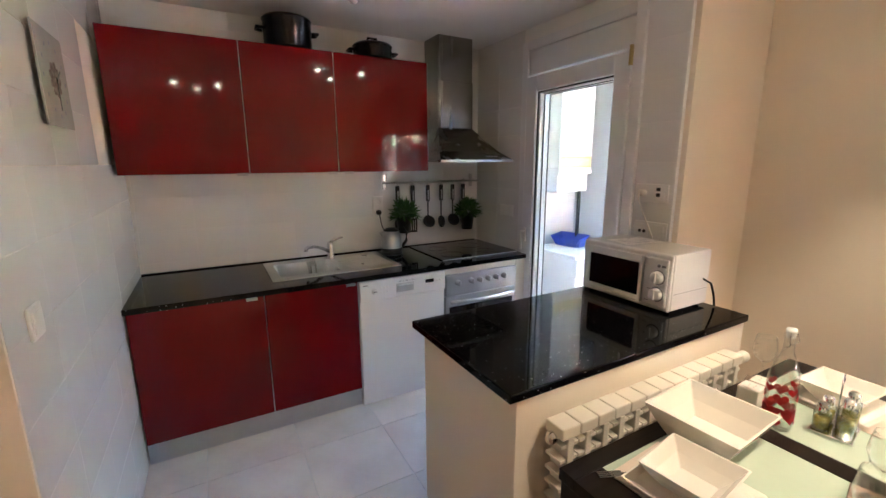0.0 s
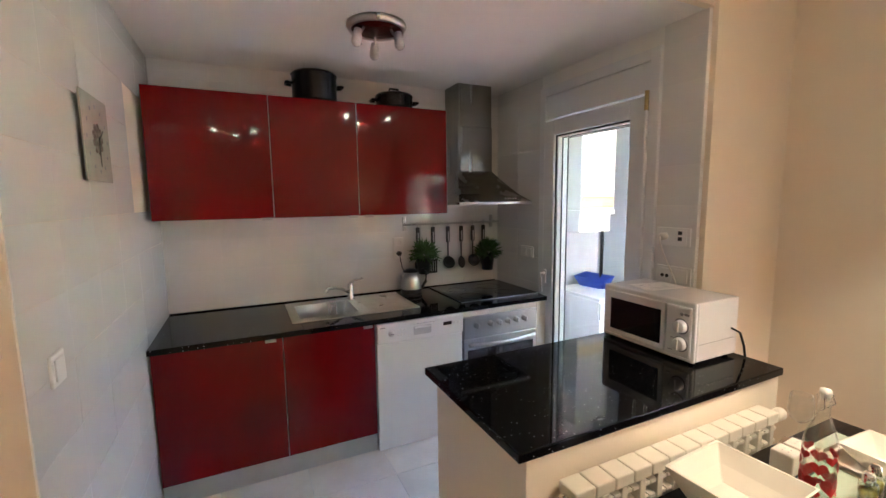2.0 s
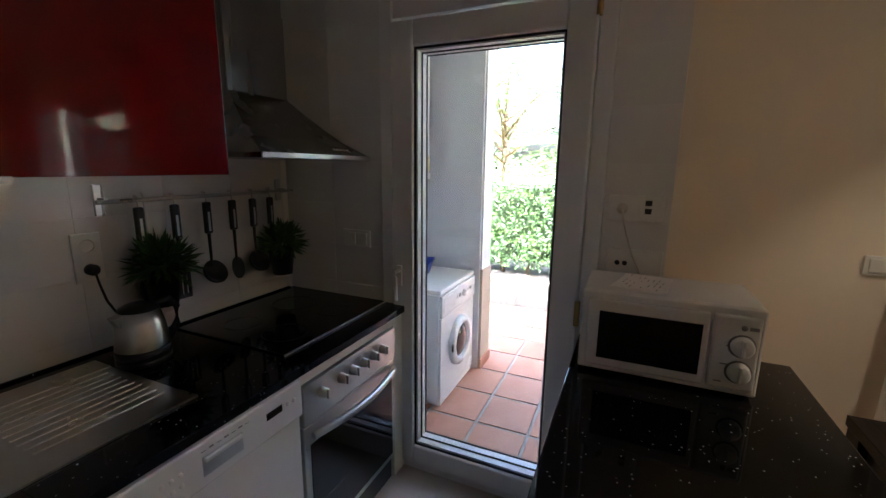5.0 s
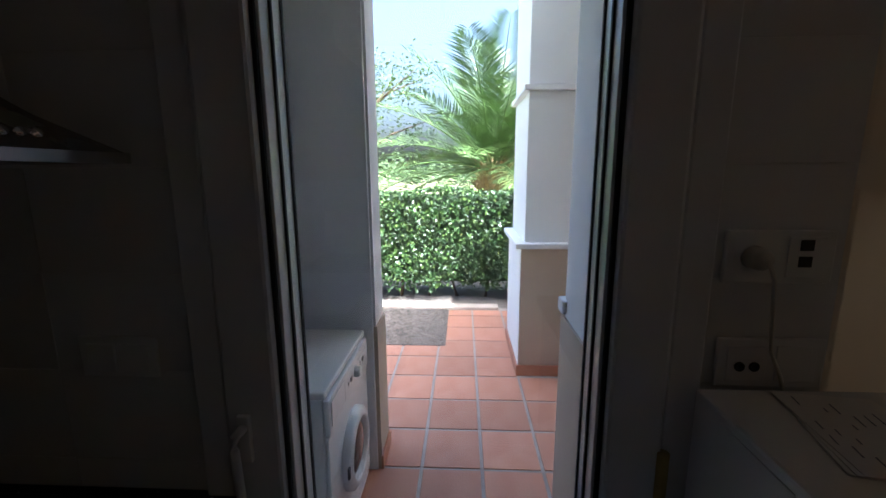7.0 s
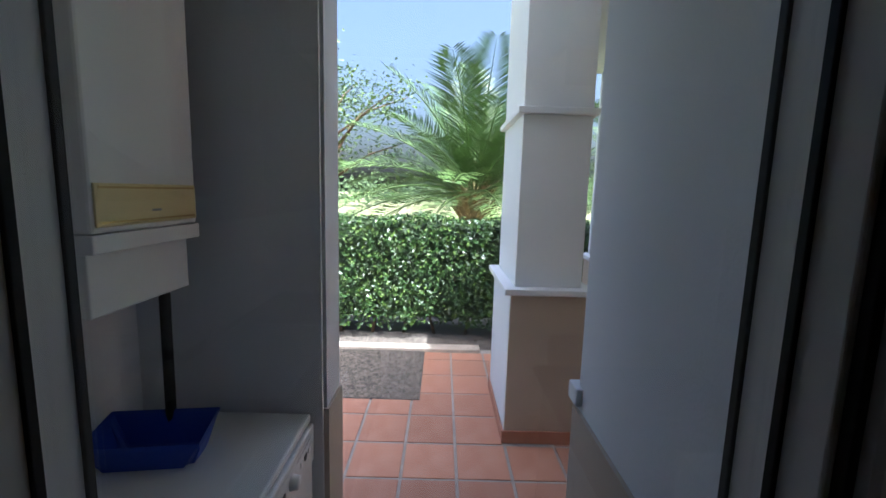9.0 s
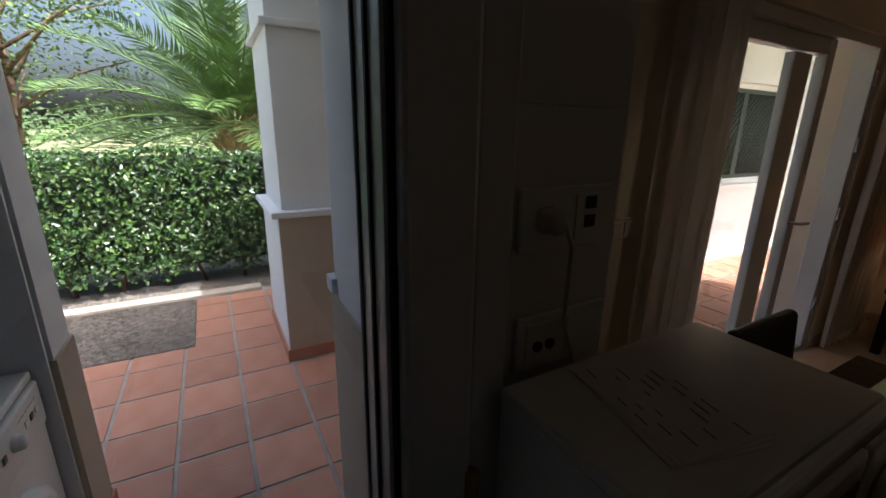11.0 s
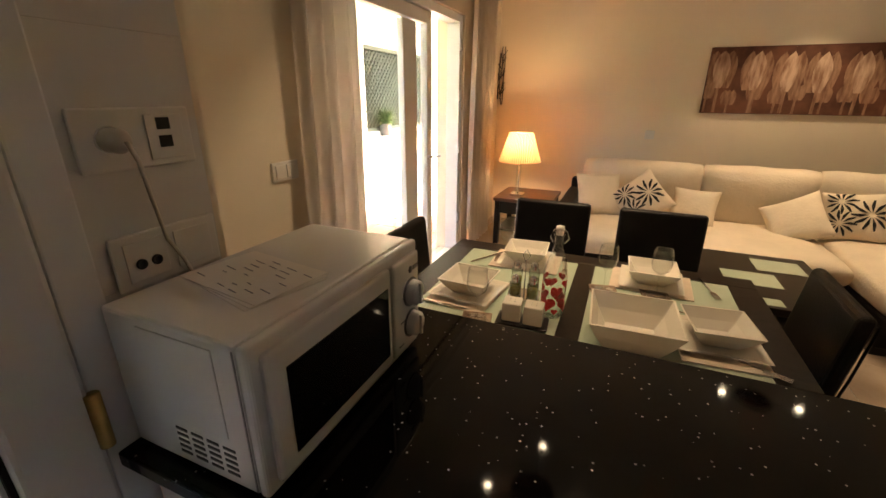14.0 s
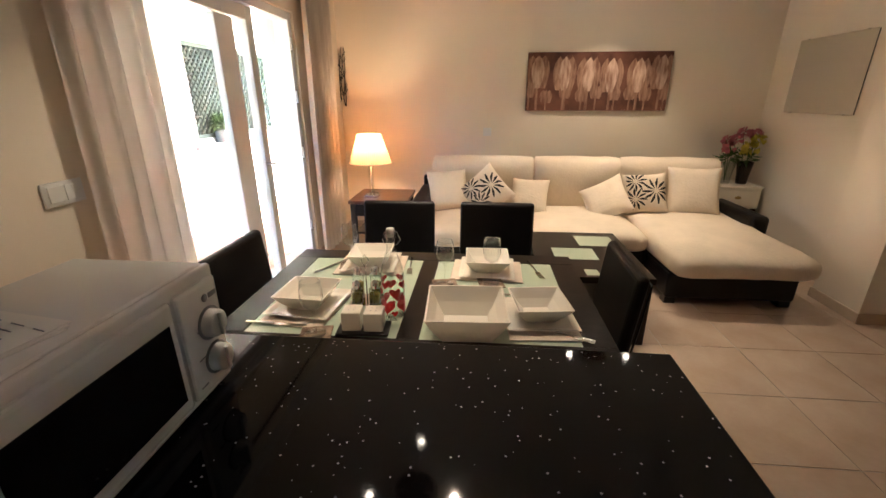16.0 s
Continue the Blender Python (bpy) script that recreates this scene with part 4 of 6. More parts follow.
def dining_chair():
    c = thing("dining_chair", "black leather high back dining chair at the table", "chair", (2.157, 0.05, 0), 0, "chairs round the table")
    part("seat", bm_box(-0.215, 0.0, 0.38, 0.215, 0.42, 0.47, 0.025, 3), LEATHER, c)
    bm = bm_box(-0.215, -0.045, 0.34, 0.215, 0.0, 0.868, 0.02, 3)
    for v in bm.verts:
        v.co.y -= 0.06 * max(0, v.co.z - 0.45) / 0.45
    part("backrest", bm, LEATHER, c)
    bm = bm_tube([(-0.20, -0.052, 0.42), (-0.205, -0.085, 0.66), (-0.20, -0.106, 0.84), (0.20, -0.106, 0.84), (0.205, -0.085, 0.66), (0.20, -0.052, 0.42)], 0.004, 6)
    part("piping", bm, LEATHER, c)
    for x in (-0.195, 0.155):
        for y in (-0.035, 0.37):
            part("leg", bm_box(x, y, 0, x + 0.04, y + 0.04, 0.379, 0.004), LEATHER, c)
    return c


ch = dining_chair()
copy_thing(ch, pose(1.575, 0.05, 0, 0, 0, 0))
copy_thing(ch, pose(2.64, 0.80, 0, 0, 0, 90))
copy_thing(ch, pose(1.185, 0.82, 0, 0, 0, -92))


def bm_dish(w, b, h, th=0.005):
    """A square bowl: a small square base that flares to a wide square rim."""
    bm = bmesh.new()
    spec = [(b, 0.0), (b + (w - b) * 0.55, h * 0.5), (w, h), (w - 2 * th, h), (b + (w - b) * 0.5 - th, h * 0.5), (b - th, th * 1.4)]
    rs = []
    for s, z in spec:
        q = s / 2
        rs.append([bm.verts.new(p) for p in ((-q, -q, z), (q, -q, z), (q, q, z), (-q, q, z))])
    for a, c in zip(rs, rs[1:]):
        for i in range(4):
            bm.faces.new((a[i], a[(i + 1) % 4], c[(i + 1) % 4], c[i]))
    bm.faces.new(rs[0][::-1])
    bm.faces.new(rs[-1])
    up = [e for e in bm.edges if abs(e.verts[0].co.z - e.verts[1].co.z) > 1e-4]
    bmesh.ops.bevel(bm, geom=up, offset=0.0018, segments=2, affect="EDGES")
    bmesh.ops.recalc_face_normals(bm, faces=bm.faces[:])
    return bm


def fork(label, at, turn):
    bm = bm_tube([(0, -0.1, 0.004), (0, -0.04, 0.005), (0, 0.03, 0.004)], 0.005, 8, r1=0.0025)
    bm_box(-0.011, 0.03, 0.003, 0.011, 0.055, 0.0055, 0.001, bm=bm)
    for k in range(4):
        bm_box(-0.011 + 0.0062 * k, 0.055, 0.003, -0.0076 + 0.0062 * k, 0.095, 0.005, bm=bm)
    return solo("fork", bm, SILVER, label, "fork", at, turn, "cutlery on the table")


def knife(label, at, turn):
    bm = bm_box(-0.006, -0.11, 0.001, 0.006, -0.01, 0.007, 0.002)
    bm_prism([(-0.006, -0.01), (0.008, -0.01), (0.008, 0.09), (0.0, 0.11), (-0.005, 0.10)], "z", 0.002, 0.004, bm=bm)
    return solo("knife", bm, SILVER, label, "knife", at, turn, "cutlery on the table")


def setting(x, y, turn):
    solo("placemat", bm_box(-0.15, -0.115, 0, 0.15, 0.115, 0.004, 0.0015), MATB, "beige glossy placemat on the glass", "placemat", (x, y, TZ + 0.0002), turn, "placemats")
    solo("dinner_plate", bm_dish(0.235, 0.16, 0.014, 0.004), CERAMIC, "flat square cream plate under a bowl", "plate", (x, y, TZ + 0.0045), turn, "square plates")
    solo("soup_bowl", bm_dish(0.185, 0.095, 0.064), CERAMIC, "square cream bowl on a plate", "bowl", (x, y + 0.002, TZ + 0.0105), turn + 3, "square bowls")


setting(2.285, 1.06, 84)
setting(2.155, 0.655, 2)
setting(1.64, 0.68, -2)
setting(1.47, 1.08, 94)
solo("salad_bowl", bm_dish(0.255, 0.155, 0.098, 0.006), CERAMIC, "large square cream salad bowl", "bowl", (1.713, 1.176, TZ + 0.0005), 3)
fork("steel fork on the frosted glass", (1.40, 1.19, TZ + 0.001), 65)
knife("steel knife beside the placemat", (2.345, 1.20, TZ + 0.001), 88)
fork("steel fork near the table edge", (1.43, 0.66, TZ + 0.001), 12)
knife("steel knife beside a placemat", (2.33, 0.68, TZ + 0.001), -30)
knife("steel knife by the bowls", (1.645, 0.90, TZ + 0.001), 80)
fork("steel fork by the far placemat", (1.98, 0.66, TZ + 0.001), 5)


def wine_glass(x, y, label):
    solo("coaster", bm_box(-0.05, -0.05, 0, 0.05, 0.05, 0.005, 0.002), MARBLE, "square brown stone coaster", "coaster", (x, y, TZ + 0.0005), 12, "coasters")
    bm = bm_lathe([(0, 0), (0.034, 0.0), (0.034, 0.002), (0.006, 0.006), (0.0035, 0.02), (0.0035, 0.075), (0.008, 0.085), (0.030, 0.105), (0.037, 0.13), (0.034, 0.165), (0.0305, 0.185),
                   (0.0293, 0.185), (0.0328, 0.165), (0.0355, 0.13), (0.0285, 0.107), (0.006, 0.088), (0, 0.088)], 28)
    solo("wine_glass", bm, THIN, label, "glass", (x, y, TZ + 0.0062), 0, "wine glasses")


wine_glass(2.19, 1.255, "clear wine glass on a coaster near the microwave")
wine_glass(2.25, 0.66, "clear wine glass behind the condiments")
wine_glass(1.81, 0.84, "clear wine glass on a coaster by the gap")
wine_glass(1.625, 0.81, "clear wine glass behind the salad bowl")

bt = thing("swing_top_bottle", "clear swing top bottle printed with red hearts", "bottle", (1.965, 1.11, TZ + 0.0006))
prof = [(0, 0.002), (0.036, 0.0), (0.040, 0.006), (0.040, 0.155), (0.036, 0.185), (0.020, 0.232), (0.0145, 0.25), (0.0145, 0.285), (0.0175, 0.288), (0.0175, 0.30), (0.0125, 0.30),
        (0.0125, 0.25), (0.018, 0.231), (0.034, 0.183), (0.0375, 0.155), (0.0375, 0.009), (0, 0.009)]
part("body", bm_lathe(prof, 32), THIN, bt)
part("stopper", bm_lathe([(0.0115, 0.29), (0.0115, 0.305), (0.014, 0.307), (0.013, 0.318), (0, 0.322)], 20), PLASTIC, bt, "white stopper")
part("wire_clip", bm_tube([(-0.0185, 0, 0.262), (-0.03, -0.012, 0.275), (-0.022, -0.008, 0.30), (0, 0, 0.318), (0.022, -0.008, 0.30), (0.03, -0.012, 0.275), (0.0185, 0, 0.262)], 0.0018, 6), CHROME, bt)


def heart_on(radius, ang, z, size):
    bm = bmesh.new()
    n = 28
    pts = []
    for i in range(n):
        t = 2 * math.pi * i / n
        pts.append((16 * math.sin(t) ** 3 / 17 * size, (13 * math.cos(t) - 5 * math.cos(2 * t) - 2 * math.cos(3 * t) - math.cos(4 * t)) / 17 * size))
    c = [bm.verts.new((radius * math.cos(ang), radius * math.sin(ang), z))]
    vs = [bm.verts.new((radius * math.cos(ang + u / radius), radius * math.sin(ang + u / radius), z + w)) for u, w in pts]
    for i in range(n):
        bm.faces.new((c[0], vs[i], vs[(i + 1) % n]))
    r = bmesh.ops.solidify(bm, geom=bm.faces[:], thickness=0.0004)
    return bm


for k in range(4):
    a = radians(70 + 90 * k)
    part("heart", heart_on(0.0406, a, 0.055, 0.031), HEART, bt)
    part("heart", heart_on(0.0406, a + radians(42), 0.105, 0.021), HEART, bt)
    part("heart", heart_on(0.0406, a + radians(-8), 0.132, 0.016), HEART, bt)
    part("heart", heart_on(0.0406, a + radians(38), 0.030, 0.012), HEART, bt)

cd = thing("condiment_caddy", "steel caddy with oil and vinegar bottles", "caddy", (2.085, 1.01, TZ + 0.001), 8)
part("rack", bm_box(-0.06, -0.05, 0, 0.06, 0.05, 0.008, 0.002), CHROME, cd)
part("rack_handle", bm_tube([(-0.0, 0.0, 0.008), (-0.0, 0.0, 0.14), (-0.014, 0, 0.165), (0, 0, 0.185), (0.014, 0, 0.165), (0.002, 0, 0.14)], 0.0025, 8), CHROME, cd)
for x, y, h in ((-0.032, -0.025, 0.09), (0.032, -0.025, 0.09), (-0.032, 0.027, 0.055), (0.032, 0.027, 0.055)):
    j = part("jar", bm_lathe([(0, 0.009), (0.021, 0.009), (0.021, 0.009 + h), (0.012, 0.012 + h), (0.012, 0.02 + h), (0.0105, 0.02 + h), (0.0105, 0.012 + h), (0.0195, 0.007 + h), (0.0195, 0.0115), (0, 0.0115)], 20, x, y), GLASS, cd)
    part("contents", bm_lathe([(0, 0.012), (0.019, 0.012), (0.019, 0.012 + h * 0.6), (0, 0.012 + h * 0.6)], 20, x, y), OIL, j, "green oil and herbs")
    part("lid", bm_lathe([(0.0145, 0.012 + h), (0.0145, 0.032 + h), (0.008, 0.04 + h), (0, 0.041 + h)], 20, x, y), CHROME, j, "steel lid")
tr = solo("condiment_tray", bm_box(-0.085, -0.045, 0, 0.085, 0.045, 0.008, 0.003), BLACK, "small black tray for salt and pepper", "tray", (2.045, 1.205, TZ + 0.0006), 4)
for dx, nm in ((-0.036, "salt"), (0.036, "pepper")):
    sh = thing(nm + "_shaker", "cube shaped cream ceramic shaker on the tray", "shaker", (2.045 + dx, 1.205, TZ + 0.0088), 4 + 20 * dx)
    part("body", bm_box(-0.031, -0.031, 0, 0.031, 0.031, 0.066, 0.005, 3), CERAMIC, sh)
    for k in range(4):
        part("hole", bm_lathe([(0, 0.0665), (0.002, 0.0665), (0.002, 0.0655)], 8, -0.008 + 0.016 * (k % 2), -0.008 + 0.016 * (k // 2)), GREYP, sh)

# ---- living ----
cf = thing("coffee_table", "low dark wenge coffee table with small glass inlays", "table", (-0.10, 0.06, 0))
CZ = 0.45
part("tabletop", bm_box(0.74, -0.88, CZ - 0.04, 1.40, 0.0, CZ, 0.003), WENGE, cf)
for x0, y0, x1, y1 in ((0.99, -0.505, 1.27, -0.29), (0.80, -0.785, 1.06, -0.565), (1.19, -0.225, 1.24, -0.03), (1.05, -0.12, 1.13, -0.03)):
    part("glass_inlay", bm_box(x0, y0, CZ - 0.003, x1, y1, CZ + 0.0015, 0.001), FROST, cf, "pale frosted glass inlay")
for x in (0.75, 1.32):
    for y in (-0.87, -0.08):
        part("leg", bm_box(x, y, 0, x + 0.07, y + 0.07, CZ - 0.0405, 0.003), WENGE, cf)
part("shelf", bm_box(0.765, -0.855, 0.13, 1.375, -0.025, 0.15, 0.002), WENGE, cf)


def cushion(w, d, h, seed, puff=0.35, cuts=7):
    """A soft block: rounded, bulged and a little uneven."""
    bm = bmesh.new()
    bmesh.ops.create_cube(bm, size=1)
    bmesh.ops.subdivide_edges(bm, edges=bm.edges[:], cuts=cuts, use_grid_fill=True)
    for v in bm.verts:
        x, y, z = v.co * 2
        k = 1 - puff * 0.28 * (abs(x) ** 6 + abs(y) ** 6 + abs(z) ** 6 - 1) * 0.5
        b = (1 - abs(x) ** 3.5) * (1 - abs(y) ** 3.5)
        c = (1 - abs(z) ** 2.5)
        v.co = Vector((x * (w / 2) * (0.94 + 0.06 * c) * k, y * (d / 2) * (0.94 + 0.06 * c) * k, z * (h / 2) * (1 - puff + puff * (b ** 0.6 if b > 0 else 0)) * 1.02))
        nv = noise.noise(v.co * 7 + Vector((seed, 0, 0))) * 0.012 + noise.noise(v.co * 18 + Vector((0, seed, 0))) * 0.004
        v.co += Vector((nv * 0.4, nv * 0.4, nv))
    for f in bm.faces:
        f.smooth = True
    return bm


sf = thing("corner_sofa", "cream sofa with chaise and black leather base", "sofa", (-0.16, 0.04, 0))
part("base", bm_box(0.46, -2.20, 0.05, 2.36, -1.0, 0.27, 0.02, 3), LEATHER, sf, "black leather base")
part("chaise_base", bm_box(-0.44, -2.20, 0.05, 0.459, -0.57, 0.25, 0.02, 3), LEATHER, sf, "black leather chaise base")
part("armrest", bm_box(2.31, -2.2, 0.05, 2.47, -1.05, 0.56, 0.04, 4), LEATHER, sf, "black leather armrest")
part("armrest", bm_box(-0.60, -2.2, 0.05, -0.45, -1.25, 0.50, 0.04, 4), LEATHER, sf, "black leather armrest")
part("back_frame", bm_box(-0.58, -2.26, 0.05, 2.45, -2.15, 0.66, 0.03, 3), LEATHER, sf)
for k, (x0, x1) in enumerate(((1.30, 2.32), (0.46, 1.30), (-0.47, 0.46))):
    b = part("back_cushion", cushion(x1 - x0 + 0.02, 0.58, 0.27, 3 + k, 0.3), COTTON, sf)
    b.matrix_basis = pose((x0 + x1) / 2, -2.02, 0.60, 80, 0, 0)
for k, (x0, x1) in enumerate(((1.39, 2.31), (0.47, 1.39))):
    b = part("seat_cushion", cushion(x1 - x0, 1.0, 0.20, 9 + k, 0.25), COTTON, sf)
    b.matrix_basis = pose((x0 + x1) / 2, -1.43, 0.335)
b = part("chaise_cushion", cushion(0.96, 1.58, 0.23, 15, 0.25, 9), COTTON, sf)
b.matrix_basis = pose(-0.015, -1.24, 0.325)
for x in (-0.40, 0.40, 2.2):
    part("foot", bm_box(x - 0.03, -0.67 if x < 1 else -1.12, 0.0, x + 0.05, -0.59 if x < 1 else -1.04, 0.051, 0.003), BLACK, sf)
for x in (-0.40, 0.40, 2.2):
    part("foot", bm_box(x - 0.03, -2.18, 0.0, x + 0.05, -2.10, 0.051, 0.003), BLACK, sf)


def pillow(x, y, z, w, rx, ry, rz, seed, label, flower=False):
    p = thing("sofa_pillow", label, "pillow", (x, y, z), 0, "pillows on the sofa")
    m = pose(0, 0, 0, 0, 0, rz) @ pose(0, 0, 0, rx, ry, 0)
    bm = bmesh.new()
    bmesh.ops.create_cube(bm, size=2)
    bmesh.ops.subdivide_edges(bm, edges=bm.edges[:], cuts=11, use_grid_fill=True)
    for v in bm.verts:
        x_, y_, z_ = v.co
        t = max(0.0, (1 - x_ * x_) * (1 - y_ * y_)) ** 0.45
        wr = 0.006 * noise.noise(Vector((x_ * 3, y_ * 3, seed)))
        v.co = Vector((x_ * w / 2 * (1 - 0.07 * (1 - y_ * y_)), y_ * w / 2 * (1 - 0.07 * (1 - x_ * x_)), z_ * (0.006 + 0.075 * t) + wr))
    for f in bm.faces:
        f.smooth = True
    part("cover", bm, COTTON, p).matrix_basis = m
    if flower:
        rnd = random.Random(seed)
        for k in range(3):
            fx, fy, R = ((-0.08, 0.0, 0.12), (0.1, 0.07, 0.1), (0.09, -0.1, 0.1))[k]
            for j in range(11):
                a = 2 * math.pi * j / 11 + 0.2 * k
                bm = bmesh.new()
                pts = [(0.15, 0), (0.6, 0.14), (1.0, 0.05), (1.0, -0.05), (0.6, -0.05)]
                vs = []
                for u, s in pts:
                    px = max(-w * 0.44, min(w * 0.44, fx + R * (u * math.cos(a) - s * math.sin(a))))
                    py = max(-w * 0.44, min(w * 0.44, fy + R * (u * math.sin(a) + s * math.cos(a))))
                    b0 = max(0.0, (1 - (px / (w / 2)) ** 2) * (1 - (py / (w / 2)) ** 2)) ** 0.45
                    wr = 0.006 * noise.noise(Vector((px * 6 / w, py * 6 / w, seed)))
                    vs.append(bm.verts.new((px, py, 0.010 + 0.075 * b0 + wr)))
                bm.faces.new(vs)
                bmesh.ops.solidify(bm, geom=bm.faces[:], thickness=0.001)
                part("printed_petal", bm, PRINTB, p, "black printed petal").matrix_basis = m
    return p


pillow(1.98, -1.62, 0.60, 0.40, -62, 0, 22, 21, "plain cream pillow against the arm")
pillow(1.62, -1.58, 0.60, 0.40, -60, 40, 8, 22, "white pillow printed with black flowers", True)
pillow(1.20, -1.66, 0.545, 0.36, -55, 0, -12, 23, "plain cream pillow on the seat")
pillow(0.50, -1.58, 0.54, 0.40, -50, 30, -15, 24, "plain cream pillow leaning on its corner")
pillow(0.14, -1.62, 0.60, 0.38, -62, 5, -6, 25, "white pillow with black leaf print", True)
pillow(-0.30, -1.64, 0.62, 0.46, -66, 0, -8, 26, "large plain cream pillow on the chaise")

st = thing("side_table", "brown wooden side table in the corner", "table", (-0.17, 0.07, 0))
part("tabletop", bm_box(2.56, -2.22, 0.455, 3.14, -1.62, 0.49, 0.003), WOODM, st)
part("drawer_front", bm_box(2.60, -1.66, 0.33, 3.10, -1.645, 0.454, 0.002), WENGE, st)
part("shelf", bm_box(2.60, -2.18, 0.14, 3.10, -1.66, 0.16), WENGE, st)
for x in (2.575, 3.075):
    for y in (-2.205, -1.685):
        part("leg", bm_box(x, y, 0, x + 0.05, y + 0.05, 0.4545, 0.002), WENGE, st)

tl = thing("table_lamp", "lit table lamp with pleated peach shade and glass stem", "lamp", (2.775, -1.765, 0.4905))
part("base", bm_box(-0.065, -0.065, 0, 0.065, 0.065, 0.022, 0.004), CHROME, tl)
part("stem", bm_box(-0.022, -0.022, 0.0225, 0.022, 0.022, 0.33, 0.004), GLASS, tl, "square clear glass stem")
part("stem_core", bm_lathe([(0.006, 0.023), (0.006, 0.40), (0, 0.40)], 12), CHROME, tl)
part("collar", bm_box(-0.026, -0.026, 0.3305, 0.026, 0.026, 0.352, 0.003), CHROME, tl)
bm = bmesh.new()
n = 120
r0 = [(0.205 + 0.004 * (-1) ** i, 2 * math.pi * i / n) for i in range(n)]
lo_ = [bm.verts.new((r * math.cos(a), r * math.sin(a), 0.345)) for r, a in r0]
hi_ = [bm.verts.new((r * 0.55 * math.cos(a), r * 0.55 * math.sin(a), 0.622)) for r, a in r0]
for i in range(n):
    bm.faces.new((lo_[i], lo_[(i + 1) % n], hi_[(i + 1) % n], hi_[i]))
bmesh.ops.solidify(bm, geom=bm.faces[:], thickness=0.0015)
sn = SHADE.node_tree
tr_ = sn.nodes.new("ShaderNodeBsdfTranslucent")
tr_.inputs[0].default_value = (0.85, 0.6, 0.38, 1)
ms = sn.nodes.new("ShaderNodeMixShader")
ms.inputs[0].default_value = 0.35
sn.links.new(sn.nodes["Principled BSDF"].outputs[0], ms.inputs[1])
sn.links.new(tr_.outputs[0], ms.inputs[2])
sn.links.new(ms.outputs[0], sn.nodes["Material Output"].inputs[0])
part("shade", bm, SHADE, tl, "pleated peach shade, lit from inside")
part("bulb", bm_lathe([(0, 0.40), (0.014, 0.405), (0.014, 0.42), (0.03, 0.46), (0.026, 0.49), (0, 0.503)], 16), glow("warm_bulb", (1.0, 0.75, 0.45), 1.0), tl)
lamp("table_lamp_light", "POINT", 0.85, Matrix.Translation((2.775, -1.765, 1.0)), (1.0, 0.62, 0.32), 0.04)

# tulip canvas
pc = thing("canvas_picture", "wide sepia canvas picture of tulips", "picture", (-0.176, LY + 0.001, 1.315))
PW, PH = 1.404, 0.555
part("canvas", bm_box(0, 0, 0, PW, 0.03, PH, 0.003), CANVAS, pc)
rnd = random.Random(11)


def tulip(cx, cz, w, h, depth, m):
    for dx, sw, mm in ((-0.28, 0.55, PETAL1), (0.28, 0.55, PETAL1), (0, 0.62, m)):
        pts = []
        for i in range(9):
            t = i / 8
            pts.append((cx + dx * w - sw * w / 2 * math.sin(math.pi * min(1, t * 0.62 + 0.12)) * (1 - t ** 5 * 0.9), cz + h * t))
        pr = [(2 * (cx + dx * w) - x, z) for x, z in pts[::-1]]
        ol = [(min(PW - 0.004, max(0.004, x)), min(PH - 0.03, max(0.004, z))) for x, z in pts + pr[1:]]
        depth += 0.0006
        bm = bm_prism(ol, "y", 0.0302, 0.0305 + depth)
        part("painted_petal", bm, mm, pc)


for k in range(9):
    cx = 0.04 + 0.165 * k + rnd.uniform(-0.02, 0.02)
    part("painted_stem", bm_box(cx - 0.009, 0.0301, 0.0045, cx + 0.009, 0.0309, 0.14, 0), PETAL1, pc)
    tulip(cx, 0.10 + rnd.uniform(-0.03, 0.03), 0.115, 0.13, 0.0006, PETAL1)
for k in range(6):
    cx = 0.08 + 0.245 * k + rnd.uniform(-0.03, 0.03)
    part("painted_stem", bm_box(cx - 0.012, 0.0301, 0.0045, cx + 0.012, 0.0316, 0.26, 0), PETAL1, pc)
    tulip(cx, 0.20 + rnd.uniform(-0.025, 0.025), 0.215, 0.32, 0.0025 + 0.0022 * (k % 2), PETAL2)

# mirror
mi = thing("wall_mirror", "plain rectangular mirror on the wall", "mirror", (WX + 0.001, 0, 0))
part("backing", bm_box(0, -1.988, 1.315, 0.010, -1.214, 1.91, 0.001), BLACK, mi)
part("mirror_glass", bm_box(0.0102, -1.991, 1.312, 0.014, -1.211, 1.913, 0.001), MIRROR, mi)
for y in (-1.90, -1.30):
    for z in (1.312, 1.913):
        part("clip", bm_box(0.0, y - 0.01, z - 0.006, 0.018, y + 0.01, z + 0.006, 0.001), CHROME, mi)

# bedside cabinet with vases
nsd = thing("bedside_cabinet", "small cream cabinet with one drawer and dark legs", "cabinet", (-0.235, -0.02, -0.02))
part("body", bm_box(-0.84, -2.25, 0.42, -0.42, -1.90, 0.62, 0.004), CREAMW, nsd)
part("top", bm_box(-0.85, -2.26, 0.6205, -0.41, -1.885, 0.64, 0.003), CREAMW, nsd)
part("drawer", bm_box(-0.82, -1.8998, 0.44, -0.44, -1.89, 0.605, 0.003), CREAMW, nsd)
part("handle", bm_lathe([(0.03, 0.012), (0.028, 0.02), (0.012, 0.024), (0, 0.024)], 16, axis=pose(-0.63, -1.902, 0.53, -90) @ Matrix.Diagonal((1, 0.5, 1, 1))), BRASS, nsd, "brass cup handle")
for x in (-0.835, -0.465):
    for y in (-2.245, -1.945):
        part("leg", bm_box(x, y, 0.02, x + 0.04, y + 0.04, 0.4195, 0.003), WENGE, nsd)


